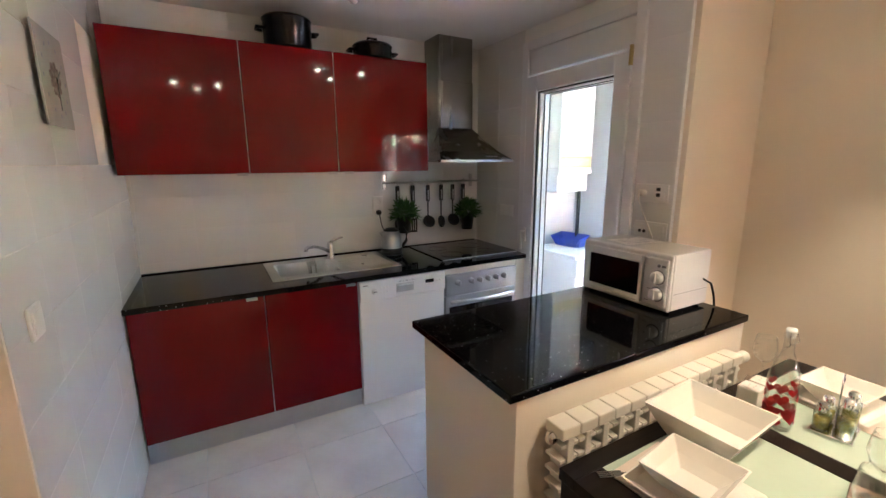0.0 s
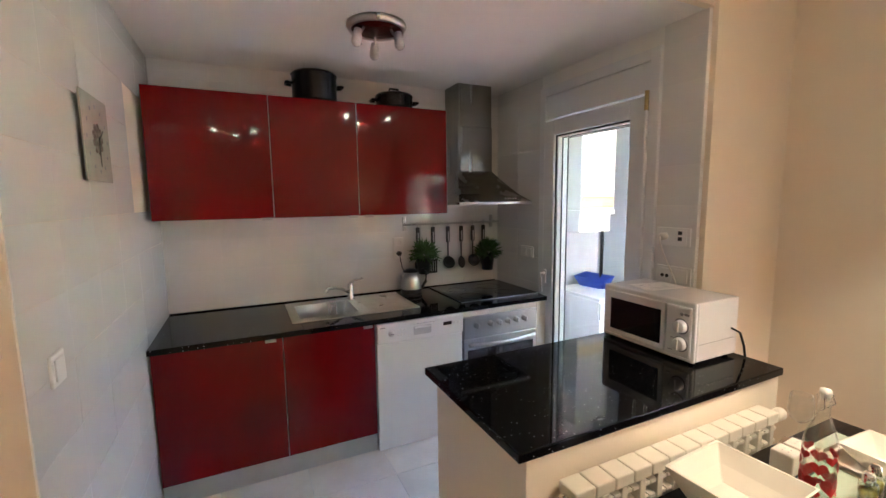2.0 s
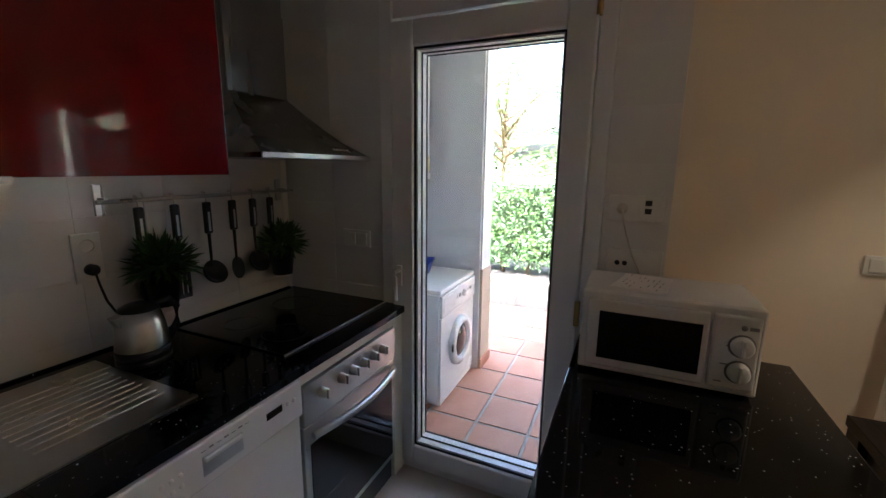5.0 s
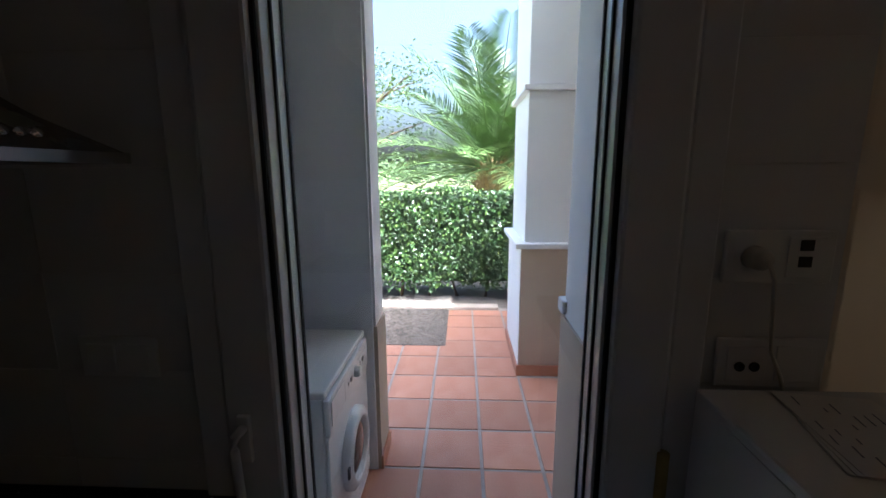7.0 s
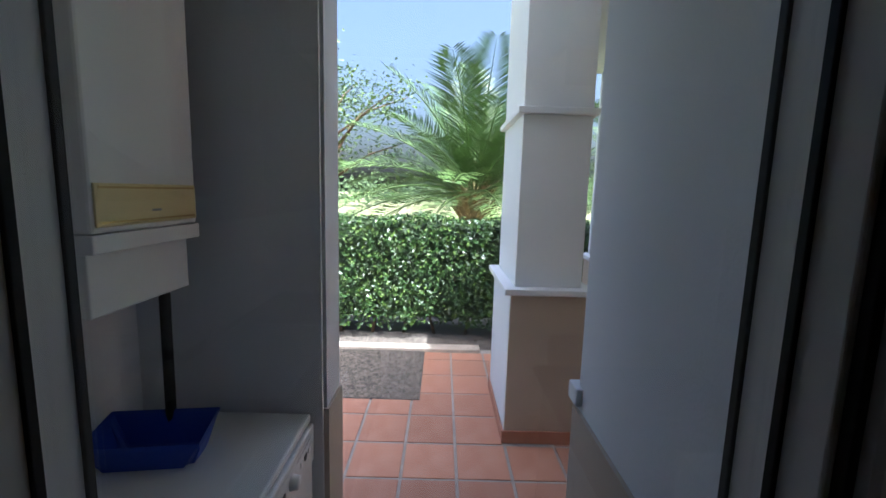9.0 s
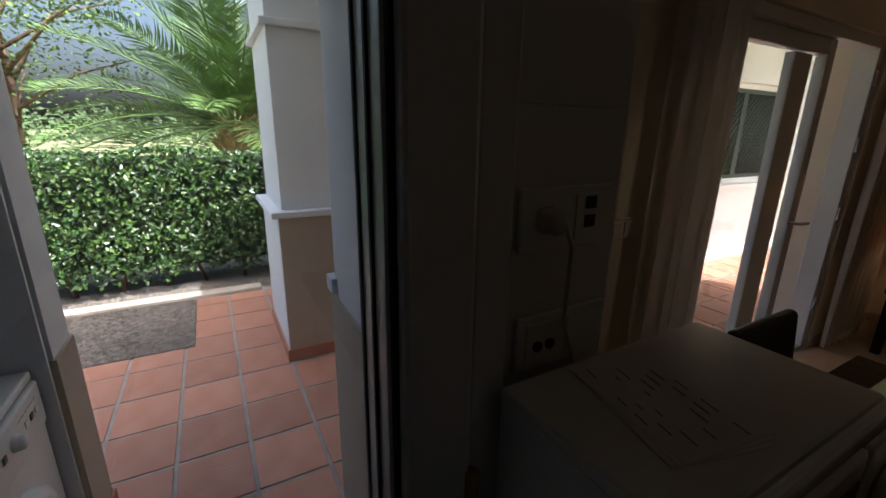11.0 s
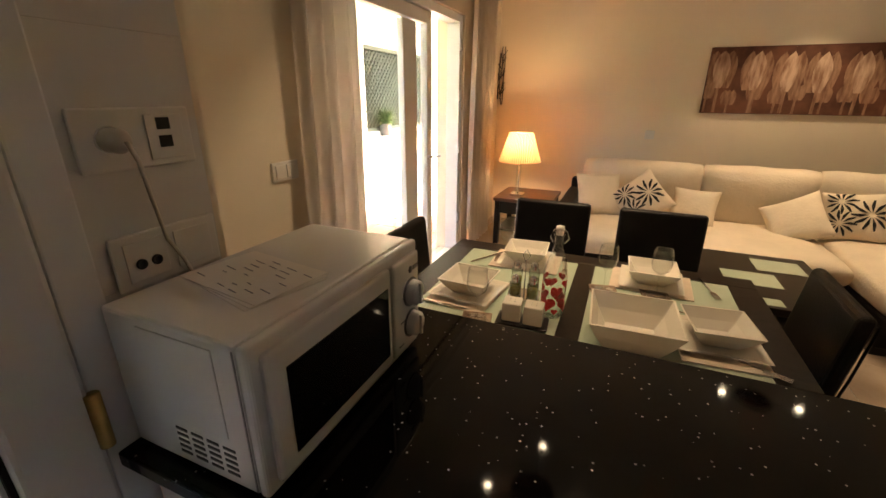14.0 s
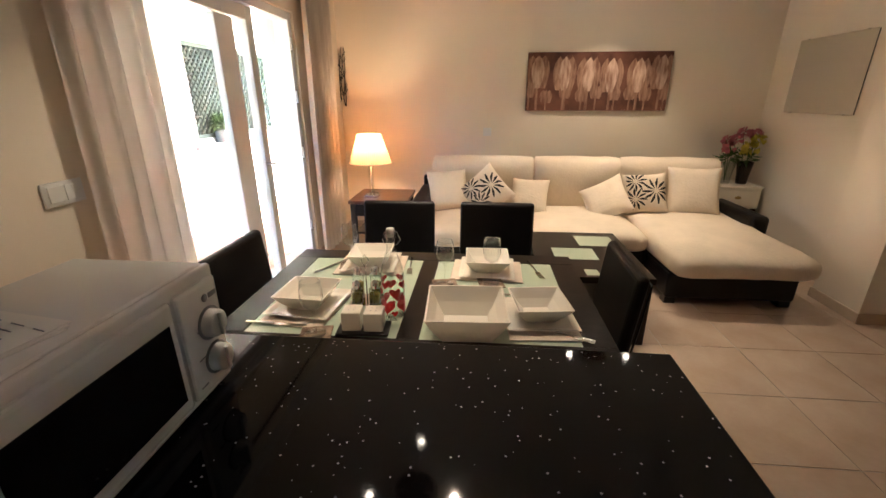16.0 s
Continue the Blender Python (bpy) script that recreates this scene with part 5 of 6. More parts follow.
def blossom(c, r, rnd):
    bm = bmesh.new()
    for k in range(46):
        a, e = rnd.uniform(0, 6.28), rnd.uniform(-0.7, 1.5)
        d = Vector((math.cos(a) * math.cos(e), math.sin(a) * math.cos(e), math.sin(e)))
        s = d.orthogonal().normalized() * r * 0.3
        q = d.cross(s).normalized() * r * 0.25
        b0 = Vector(c) + d * r * 0.4
        t0 = Vector(c) + d * r * rnd.uniform(0.85, 1.1)
        bm.faces.new([bm.verts.new(p) for p in (b0 - s * 0.4, b0 + s * 0.4, t0 + s + q, t0 - s + q)])
    return bm


def bouquet(x, y, mvase, label, heads, seed):
    rnd = random.Random(seed)
    v = thing("flower_vase", label, "vase", (x, y, 0.621))
    part("vase", bm_lathe([(0, 0.002), (0.045, 0), (0.05, 0.01), (0.06, 0.12), (0.075, 0.22), (0.072, 0.22), (0.057, 0.12), (0.046, 0.014), (0, 0.012)], 24), mvase, v)
    for hx, hy, hz, r, m in heads:
        part("stem", bm_tube([(0, 0, 0.03), (hx * 0.4, hy * 0.4, 0.2), (hx, hy, hz)], 0.003, 5), LEAF1, v)
        part("flower", blossom((hx, hy, hz), r, rnd), m, v)
    part("leaves", leaf_bush(0, 0, 0.24, 0.09, 0.07, 60, 0.09, rnd), LEAF1, v)


bouquet(-0.955, -2.08, DGLASS, "dark vase with yellow and pink flowers", [(0.02, 0.06, 0.34, 0.085, YPET), (-0.06, 0.02, 0.42, 0.07, YPET), (-0.05, -0.02, 0.48, 0.06, PINK), (0.06, -0.03, 0.49, 0.06, PINK)], 31)
bouquet(-0.795, -2.09, GLASS, "clear glass vase with pink flowers", [(0.03, 0.03, 0.35, 0.065, PINK), (-0.03, 0.0, 0.43, 0.06, PINK), (0.05, -0.02, 0.42, 0.05, PINK)], 32)
cs = thing("candlestick", "thin dark candlestick with a pink candle", "candlestick", (-0.70, -2.04, 0.621))
part("holder", bm_lathe([(0, 0.0), (0.03, 0.0), (0.028, 0.006), (0.006, 0.012), (0.006, 0.12), (0.012, 0.13), (0, 0.13)], 16), TWIG, cs)
part("candle", bm_lathe([(0.008, 0.1305), (0.007, 0.22), (0, 0.223)], 12), PINK, cs)

# twig ornament
tw = thing("twig_ornament", "dark metal twig wall ornament near the curtain", "ornament", (3.165, LY + 0.002, 1.36), 0)
rnd = random.Random(8)
for k in range(5):
    x0 = rnd.uniform(-0.02, 0.02)
    bm = bm_tube([(x0 + 0.035 * math.sin(2.2 * t + k), 0.012 + 0.008 * k * 0.5, 0.06 * (k % 2) + 0.52 * t) for t in [i / 9 for i in range(10)]], 0.005, 6, r1=0.003)
    for j in range(4):
        z = rnd.uniform(0.08, 0.5)
        s = rnd.choice((-1, 1))
        bm_tube([(x0, 0.014, z), (x0 + s * 0.045, 0.02, z + 0.06)], 0.004, 5, bm=bm, r1=0.0015)
    part("twig", bm, TWIG, tw)

# patio door
pd = tagged(new("door_2"), "white glazed patio doors, one leaf open", "door", kind="structure")
part("frame", frame_ring(P0 + 0.002, P1 - 0.002, 0.0, PT - 0.002, 0.06, LX + 0.02, LX + 0.14, 0.02), PVC, pd)
lf = part("leaf", frame_ring(-0.69, P1 - 0.062, 0.025, PT - 0.064, 0.085, LX + 0.05, LX + 0.11, 0.09, 0.006), PVC, pd)
part("mullion", bm_box(LX + 0.055, -0.444, 0.125, LX + 0.105, -0.25, PT - 0.159, 0.006), PVC, lf)
gp = part("pane", bm_box(LX + 0.078, -0.605, 0.125, LX + 0.082, P1 - 0.157, PT - 0.159), bpy.data.materials["window_glass"], lf)
gp.visible_shadow = False
part("handle", bm_tube([(LX + 0.05, -0.60, 0.99), (LX + 0.0, -0.60, 0.99), (LX - 0.01, -0.61, 0.99), (LX - 0.01, -0.71, 0.985)], 0.009, 8), ALU, lf, "steel lever handle")
for z in (0.35, 1.0, 1.45, 1.85):
    part("hinge", bm_lathe([(0.011, -0.045), (0.011, 0.045), (0, 0.045)], 12, axis=pose(LX + 0.012, P0 + 0.05, z)), ALU, pd)


def curtain(name_label, x, y0, y1, z0, z1, folds, amp, flare, seed):
    rnd = random.Random(seed)
    ph = [rnd.uniform(0, 6.28) for _ in range(6)]
    bm = bmesh.new()
    nu, nv = folds * 12, 26
    g = []
    for j in range(nv + 1):
        v = j / nv
        z = z0 + (z1 - z0) * v
        row = []
        for i in range(nu + 1):
            u = i / nu
            k = 1 + flare * (1 - v)
            yy = (y0 + y1) / 2 + (u - 0.5) * (y1 - y0) * k + 0.012 * math.sin(5 * v + ph[0])
            a = amp * (0.75 + 0.25 * math.sin(3 * v + ph[1]))
            xx = x - a * (0.7 * math.sin(2 * math.pi * folds * u + ph[2] + 0.6 * math.sin(2.5 * v + ph[3])) + 0.3 * math.sin(2 * math.pi * folds * 0.53 * u + ph[4] + v))
            row.append(bm.verts.new((xx, yy, z)))
        g.append(row)
    for j in range(nv):
        for i in range(nu):
            bm.faces.new((g[j][i], g[j][i + 1], g[j + 1][i + 1], g[j + 1][i])).smooth = True
    bmesh.ops.solidify(bm, geom=bm.faces[:], thickness=0.002)
    return solo("curtain", bm, CURT, name_label, "curtain", group="patio curtains")


curtain("gathered white curtain beside the patio door", LX - 0.075, 0.47, 0.93, 0.03, 2.42, 5, 0.04, 0.10, 1)
curtain("gathered white curtain hanging near the lamp", LX - 0.075, -1.85, -1.29, 0.03, 2.42, 6, 0.04, 0.12, 2)
rd = thing("curtain_rail", "thin dark curtain rail above the patio door", "rail", (0, 0, 0))
part("rod", bm_tube([(LX - 0.075, -1.95, 2.43), (LX - 0.075, 1.05, 2.43)], 0.011, 10), TWIG, rd)
for y in (-1.91, 1.0):
    part("bracket", bm_tube([(LX - 0.075, y, 2.43), (LX - 0.0005, y, 2.43)], 0.008, 8), TWIG, rd)
    part("finial", bm_lathe([(0, -0.02), (0.018, -0.008), (0.018, 0.008), (0, 0.02)], 14, axis=pose(LX - 0.075, y + (0.06 if y > 0 else -0.06), 2.43, 90)), TWIG, rd)

# ---- outside ----
TFZ = -0.03
slab("pavement", 2.6, -6.0, -0.2, 6.43, 5.5, TFZ - 0.006, CEMENT, "cement bed of the terracotta terrace", "terrace")
g = 400
bm = bm_box(-g, -g, -0.5, g, g, -0.16)
structure("ground", bm, SOIL, "dry lawn reaching to the horizon", "ground")
# laundry niche
slab("wall_niche_east", 3.76, 2.98, 0.76, 3.95, 3.92, 2.7, RENDERW, "white rendered wall end of the laundry niche")
slab("wall_niche_east_base", 3.75, 2.97, -0.1, 3.96, 3.92, 0.76, RENDERT, "beige base of the laundry niche wall")
slab("wall_niche_liner", 3.735, 2.99, -0.05, 3.749, 3.66, 2.7, RENDERW, "white tiled inside of the laundry niche")
slab("wall_niche_back", 2.85, 3.66, -0.1, 3.735, 3.91, 2.7, RENDERW, "white back wall of the laundry niche")
# slab out of view, added to keep the sky off the niche
slab("ceiling_niche", 2.84, 2.11, 2.7, 3.96, 3.92, 2.94, RENDERW, "unseen white slab added to shade the laundry niche")
bm = bm_box(3.735, 2.958, TFZ, 3.97, 2.9695, 0.05, 0.002)
bm_box(3.9605, 2.97, TFZ, 3.972, 3.9, 0.05, 0.002, bm=bm)
structure("trim_terracotta_niche", bm, TERRA, "terracotta skirting of the niche", "skirting")

wm = thing("washing_machine", "white front loading washing machine in the niche", "washing machine", (3.125, 3.03, TFZ))
part("body", bm_box(0, 0.012, 0.02, 0.595, 0.55, 0.755, 0.006), WHITE, wm)
part("top", bm_box(-0.004, 0.0, 0.7555, 0.599, 0.555, 0.785, 0.008, 3), WHITE, wm)
part("front_panel", bm_box(0.001, -0.004, 0.04, 0.594, 0.0118, 0.60, 0.006), WHITE, wm)
pn = part("control_panel", bm_box(0.001, -0.012, 0.605, 0.594, 0.0118, 0.752, 0.008), WHITE, wm)
part("drawer", bm_box(0.02, -0.0155, 0.64, 0.19, -0.0122, 0.735, 0.003), WHITE, pn)
part("knob", bm_lathe([(0, 0.025), (0.022, 0.023), (0.026, 0.0)], 20, axis=pose(0.36, -0.012, 0.685, 90)), PLASTIC, pn)
for x in (0.255, 0.29, 0.45, 0.49, 0.53):
    part("button", bm_box(x - 0.011, -0.0165, 0.675, x + 0.011, -0.0122, 0.695, 0.002), BLACK if x in (0.29, 0.49) else PLASTIC, pn)
for k in range(6):
    part("print_mark", bm_box(0.41 + 0.025 * k, -0.0133, 0.715, 0.422 + 0.025 * k, -0.0121, 0.719), GREYP, pn)
dd = part("door", bm_lathe([(0.175, 0.004), (0.172, 0.03), (0.14, 0.045), (0.125, 0.04), (0.12, 0.012)], 40, axis=pose(0.30, 0, 0.36, 90)), WHITE, wm, "round white door rim")
part("door_glass", bm_lathe([(0.124, 0.012), (0.10, 0.03), (0.05, 0.04), (0, 0.042)], 32, axis=pose(0.30, 0, 0.36, 90)), BLACKGLASS, dd, "dark round glass")
part("door_catch", bm_box(0.115, -0.04, 0.34, 0.135, -0.03, 0.39, 0.003), BLACK, dd)
part("plinth", bm_box(0.01, 0.004, 0.001, 0.585, 0.54, 0.0385), PLASTIC, wm)

tray = thing("plastic_tray", "blue plastic tray on the washing machine", "tray", (3.45, 3.42, 0.7555), 8)
bm = bmesh.new()
rs = []
for wx, wy, z in ((0.065, 0.13, 0.001), (0.08, 0.16, 0.10), (0.085, 0.165, 0.102), (0.077, 0.155, 0.10), (0.06, 0.125, 0.006)):
    rs.append([bm.verts.new(p) for p in ((-wx, -wy, z if z < 0.05 else z - 0.03), (wx, -wy, z), (wx, wy, z), (-wx, wy, z if z < 0.05 else z - 0.03))])
for a, c in zip(rs, rs[1:]):
    for i in range(4):
        bm.faces.new((a[i], a[(i + 1) % 4], c[(i + 1) % 4], c[i]))
bm.faces.new(rs[0][::-1])
bm.faces.new(rs[-1])
bmesh.ops.bevel(bm, geom=[e for e in bm.edges if abs(e.verts[0].co.z - e.verts[1].co.z) > 0.03], offset=0.02, segments=3, affect="EDGES")
part("pan", bm, BLUE, tray)
bo = thing("boiler", "white wall hung gas boiler with yellowed panel", "boiler", (0.06, -0.035, 0.008))
part("casing", bm_box(3.12, 3.365, 1.46, 3.515, 3.655, 2.24, 0.008), WHITE, bo)
part("control_band", bm_box(3.13, 3.359, 1.475, 3.505, 3.3648, 1.575, 0.002), YELLOW, bo, "yellowed control panel")
for z in (1.483, 1.563):
    part("band_line", bm_box(3.14, 3.3575, z, 3.495, 3.3592, z + 0.005), BRASS, bo)
part("band_mark", bm_box(3.31, 3.3578, 1.505, 3.345, 3.3592, 1.511), GREYP, bo)
part("lower_edge", bm_box(3.115, 3.36, 1.415, 3.52, 3.655, 1.459, 0.004), WHITE, bo)
part("pipe_cover", bm_box(3.13, 3.39, 1.262, 3.50, 3.655, 1.4145, 0.004), WHITE, bo, "white pipe cover")
part("pipe", bm_tube([(3.47, 3.45, 1.2615), (3.475, 3.455, 1.0), (3.48, 3.46, 0.765)], 0.016), RUBBER, bo, "black pipe")

# porch pier
pr = thing("porch_pier", "white rendered porch pier with beige base and ledges", "pier", (-0.02, -0.095, 0))
part("base", bm_box(4.83, 1.74, -0.1, 5.62, 2.215, 0.965, 0.006), RENDERT, pr, "beige rendered base")
# brighter light on the base's north side, put in as a white sheet
part("base_north_face", bm_box(4.834, 2.2152, TFZ + 0.08, 5.616, 2.219, 0.962), RENDERW, pr)
part("ledge", bm_box(4.785, 1.695, 0.9655, 5.665, 2.262, 1.005, 0.006), RENDERW, pr, "white projecting ledge")
part("shaft", bm_box(4.86, 1.77, 1.0055, 5.59, 2.19, 2.06, 0.006), RENDERW, pr)
part("upper_ledge", bm_box(4.825, 1.735, 2.0605, 5.625, 2.225, 2.10, 0.006), RENDERW, pr, "white projecting moulding")
part("upper_shaft", bm_box(4.86, 1.77, 2.1005, 5.59, 2.19, 3.2, 0.006), RENDERW, pr)
bm = bm_prism([(4.8605, 2.98), (4.8605, 3.2), (3.552, 3.2), (3.552, 2.90)], "y", 1.71, 2.07)
structure("wall_porch_beam", bm, RENDERW, "white beam over the porch arch")
bm = bm_box(4.795, 2.126, TFZ, 5.61, 2.138, 0.055, 0.002)
bm_box(4.795, 1.64, TFZ, 4.8085, 2.1255, 0.055, 0.002, bm=bm)
structure("trim_terracotta_pier", bm, TERRA, "terracotta skirting of the pier", "skirting")
pr2 = thing("porch_pier", "white rendered porch pier with beige base and ledges", "pier", (0, 0, 0))
part("base", bm_box(6.0, 0.6, -0.1, 6.5, 1.1, 0.965, 0.006), RENDERT, pr2, "beige rendered base")
part("ledge", bm_box(5.955, 0.555, 0.9655, 6.545, 1.145, 1.005, 0.006), RENDERW, pr2)
part("shaft", bm_box(6.03, 0.63, 1.0055, 6.47, 1.07, 3.2, 0.006), RENDERW, pr2)
# terrace wall opposite the patio, with a latticed window
WYA, WYB, WZA, WZB = -4.25, -2.25, 0.93, 2.10
TXW = 4.88
bm = bm_box(TXW, -6, -0.1, TXW + 0.25, WYA, 3.0)
bm_box(TXW, WYB, -0.1, TXW + 0.25, 0.35, 3.0, bm=bm)
bm_box(TXW, WYA, -0.1, TXW + 0.25, WYB, WZA, bm=bm)
bm_box(TXW, WYA, WZB, TXW + 0.25, WYB, 3.0, bm=bm)
structure("wall_terrace", bm, RENDERW, "white terrace wall with a shuttered window")
bm = bm_box(3.55, -6.0, -0.1, TXW, -5.8, 3.0)
structure("wall_terrace_end", bm, RENDERW, "white end wall of the terrace")
wi = tagged(new("window_1"), "dark green lattice shutter over a white window", "window", kind="structure")
part("frame", frame_ring(WYA + 0.002, WYB - 0.002, WZA + 0.002, WZB - 0.002, 0.06, TXW + 0.06, TXW + 0.14), PVC, wi)
part("backing", bm_box(TXW + 0.16, WYA + 0.06, WZA + 0.06, TXW + 0.17, WYB - 0.06, WZB - 0.06), mat("grey_window_pane", (0.16, 0.2, 0.2), 0.2), wi)
part("shutter_frame", frame_ring(WYA + 0.06, WYB - 0.06, WZA + 0.06, WZB - 0.06, 0.05, TXW + 0.07, TXW + 0.12), SHUTTER, wi)
part("shutter_stile", bm_box(TXW + 0.068, (WYA + WYB) / 2 - 0.05, WZA + 0.111, TXW + 0.118, (WYA + WYB) / 2 + 0.05, WZB - 0.111, 0.004), SHUTTER, wi)
y0, y1, z0, z1 = WYA + 0.11, WYB - 0.11, WZA + 0.11, WZB - 0.11
for s in (-1, 1):
    c = -1.7
    while c < 1.1:
        pts = []
        for k in range(81):
            yy = y0 + (y1 - y0) * k / 80
            zz = (z0 + c + (yy - y0)) if s > 0 else (z0 + c + (y1 - yy))
            if z0 <= zz <= z1:
                pts.append((TXW + 0.09 + 0.006 * s, yy, zz))
        if len(pts) > 2:
            part("lattice_slat", bm_tube([pts[0], pts[-1]], 0.016, 4), SHUTTER, wi)
        c += 0.085
part("sill", bm_box(TXW - 0.05, WYA - 0.08, WZA - 0.045, TXW + 0.055, WYB + 0.08, WZA - 0.001, 0.004), RENDERW, wi, "white window sill")
for z in (1.25, 1.85):
    part("shutter_hinge", bm_tube([(TXW - 0.01, WYB - 0.10, z), (TXW - 0.015, WYB + 0.06, z)], 0.008, 6), TWIG, wi)
fp = thing("potted_plant", "green plant in a grey pot on the window sill", "plant", (TXW - 0.0, -2.70, WZA - 0.0005))
part("pot", bm_lathe([(0, 0), (0.06, 0), (0.085, 0.15), (0.09, 0.155), (0.08, 0.155), (0.075, 0.13), (0, 0.13)], 20, -0.0, 0), POTG, fp)
part("label", bm_lathe([(0, 0.002), (0.035, 0.002), (0.036, 0)], 20, axis=pose(-0.082, 0.03, 0.10, 0, -80)), PAPER, fp, "white oval label")
part("leaves", leaf_bush(0, 0, 0.2, 0.16, 0.13, 380, 0.08, random.Random(41)), LEAF1, fp)

slab("ceiling_porch", 3.56, -6.0, 2.76, 6.5, 1.68, 2.95, RENDERW, "white ceiling of the covered terrace", "ceiling")
# garden edge
bm = bm_box(6.335, 2.14, -0.16, 6.48, 9.0, 0.0, 0.008)
structure("trim_kerb", bm, mat("pale_kerb", (0.55, 0.46, 0.37), 0.85, var=0.08, scale=8, bump=0.2), "pale terracotta kerb", "kerb")
slab("pavement_gravel", 5.335, 2.70, -0.05, 6.33, 9.0, -0.024, GRAVEL, "gravel bed with pale grit", "gravel bed")
bm = bm_box(6.485, -3, -0.2, 8.2, 12, -0.10)
structure("ground_bed", bm, GRAVEL, "gravel strip under the hedge", "ground")


def pebble_bed(x0, y0, x1, y1, z, n, seed):
    """Small angular stones, half sunk, spread over a bed."""
    rp = np.random.default_rng(seed)
    c = np.stack([rp.uniform(x0, x1, n), rp.uniform(y0, y1, n), np.full(n, z)], 1)
    r = rp.uniform(0.006, 0.017, n)
    octa = np.array([(1, 0, 0), (0, 1, 0), (-1, 0, 0), (0, -1, 0), (0, 0, 0.8), (0, 0, -0.5)])
    v = c[:, None, :] + octa[None] * r[:, None, None] * rp.uniform(0.6, 1.3, (n, 6, 3))
    tri = np.array([(0, 1, 4), (1, 2, 4), (2, 3, 4), (3, 0, 4), (1, 0, 5), (2, 1, 5), (3, 2, 5), (0, 3, 5)])
    f = (np.arange(n)[:, None, None] * 6 + tri[None]).reshape(-1, 3)
    me = bpy.data.meshes.new("pebbles")
    me.from_pydata(v.reshape(-1, 3).tolist(), [], f.tolist())
    me.materials.append(PEBBLE)
    return tagged(new("pebbles", me), "loose pale and brown gravel stones", "gravel", kind="stuff")


def leaf_cloud(n, place, size, rng, flat=0.5):
    """Loose quads: place() gives points and their outward normals."""
    P, N = place(n)
    A = rng.normal(size=(n, 3)) * flat + N
    A /= np.linalg.norm(A, axis=1)[:, None]
    U = np.cross(A, rng.normal(size=(n, 3)))
    U /= np.linalg.norm(U, axis=1)[:, None]
    V = np.cross(A, U)
    s = (size * rng.uniform(0.6, 1.3, n))[:, None]
    q = np.stack([P - U * s, P + V * s * 0.55 + A * s * 0.15, P + U * s, P - V * s * 0.55 + A * s * 0.15], 1).reshape(-1, 3)
    me = bpy.data.meshes.new("leaves")
    me.from_pydata(q.tolist(), [], np.arange(4 * n).reshape(n, 4).tolist())
    return me


pebble_bed(5.345, 2.71, 6.32, 4.6, -0.022, 9000, 12)
pebble_bed(6.5, 0.5, 6.9, 5.0, -0.098, 3500, 13)
rng = np.random.default_rng(3)
HY0, HY1, HX, HT = 0.2, 8.5, 6.80, 1.28


def hedge_place(n):
    t = rng.uniform(size=n)
    y = rng.uniform(HY0, HY1, n)
    bulge = 0.07 * np.sin(y * 3.1) + 0.05 * np.sin(y * 7.7 + 1)
    front = t < 0.72
    z = np.where(front, rng.uniform(0.02, 1, n) ** 0.85 * (HT + 0.02), HT + 0.03 * np.sin(y * 5) + rng.normal(size=n) * 0.02)
    x = np.where(front, HX + bulge * 0.6 + rng.uniform(-0.05, 0.20, n) + 0.10 * (z < 0.2), HX + rng.uniform(0, 0.8, n))
    N = np.where(front[:, None], np.array([-1.0, 0, 0.35]), np.array([0, 0, 1.0]))
    return np.stack([x, y, z - 0.02], 1), N


he = thing("hedge", "dense clipped green hedge beyond the terrace", "hedge", (0, 0, 0), kind="stuff")
# near-black solid core: the shade between the leaves is put into its colour
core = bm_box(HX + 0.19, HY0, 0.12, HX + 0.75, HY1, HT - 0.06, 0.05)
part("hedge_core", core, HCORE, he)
for nm, k, m in (("leaves", 22000, HEDGE), ("light_leaves", 6500, HEDGE2)):
    me = leaf_cloud(k, hedge_place, 0.026, rng)
    me.materials.append(m)
    ob = new(nm, me)
    ob.parent = he
for k in range(22):
    y = HY0 + 0.2 + k * 0.37
    part("stem", bm_tube([(HX + 0.3, y, -0.12), (HX + 0.28 + 0.05 * math.sin(k), y + 0.06 * math.cos(k * 2.1), 0.12), (HX + 0.3, y + 0.1 * math.sin(k * 3), 0.4)], 0.025, 7, r1=0.015), BARK, he)


# palm
def frond_mesh(length, seed):
    rnd = random.Random(seed)
    bm = bmesh.new()
    pts = []
    for i in range(15):
        t = i / 14
        pts.append(Vector((length * (t - 0.10 * t * t), 0, length * (0.12 * t - 0.30 * t ** 2.2))))
    bm_tube(pts, 0.028, 5, bm=bm, r1=0.005)
    for i in range(62):
        t = 0.10 + 0.9 * i / 61
        k = min(13, int(t * 14))
        f = t * 14 - k
        p = pts[k].lerp(pts[k + 1], f)
        d = (pts[k + 1] - pts[k]).normalized()
        ll = length * 0.24 * math.sin(math.pi * (0.10 + 0.86 * t)) ** 0.7 * rnd.uniform(0.85, 1.1)
        for s in (-1, 1):
            out = (d * 0.65 + Vector((0, s * 0.8, 0)) + Vector((0, 0, rnd.uniform(0.15, 0.4)))).normalized()
            tip = p + out * ll + Vector((0, 0, -0.12 * ll))
            w = d * 0.018
            mid = p + out * ll * 0.5
            bm.faces.new([bm.verts.new(q) for q in (p, mid + w, tip, mid - w)])
    return bm


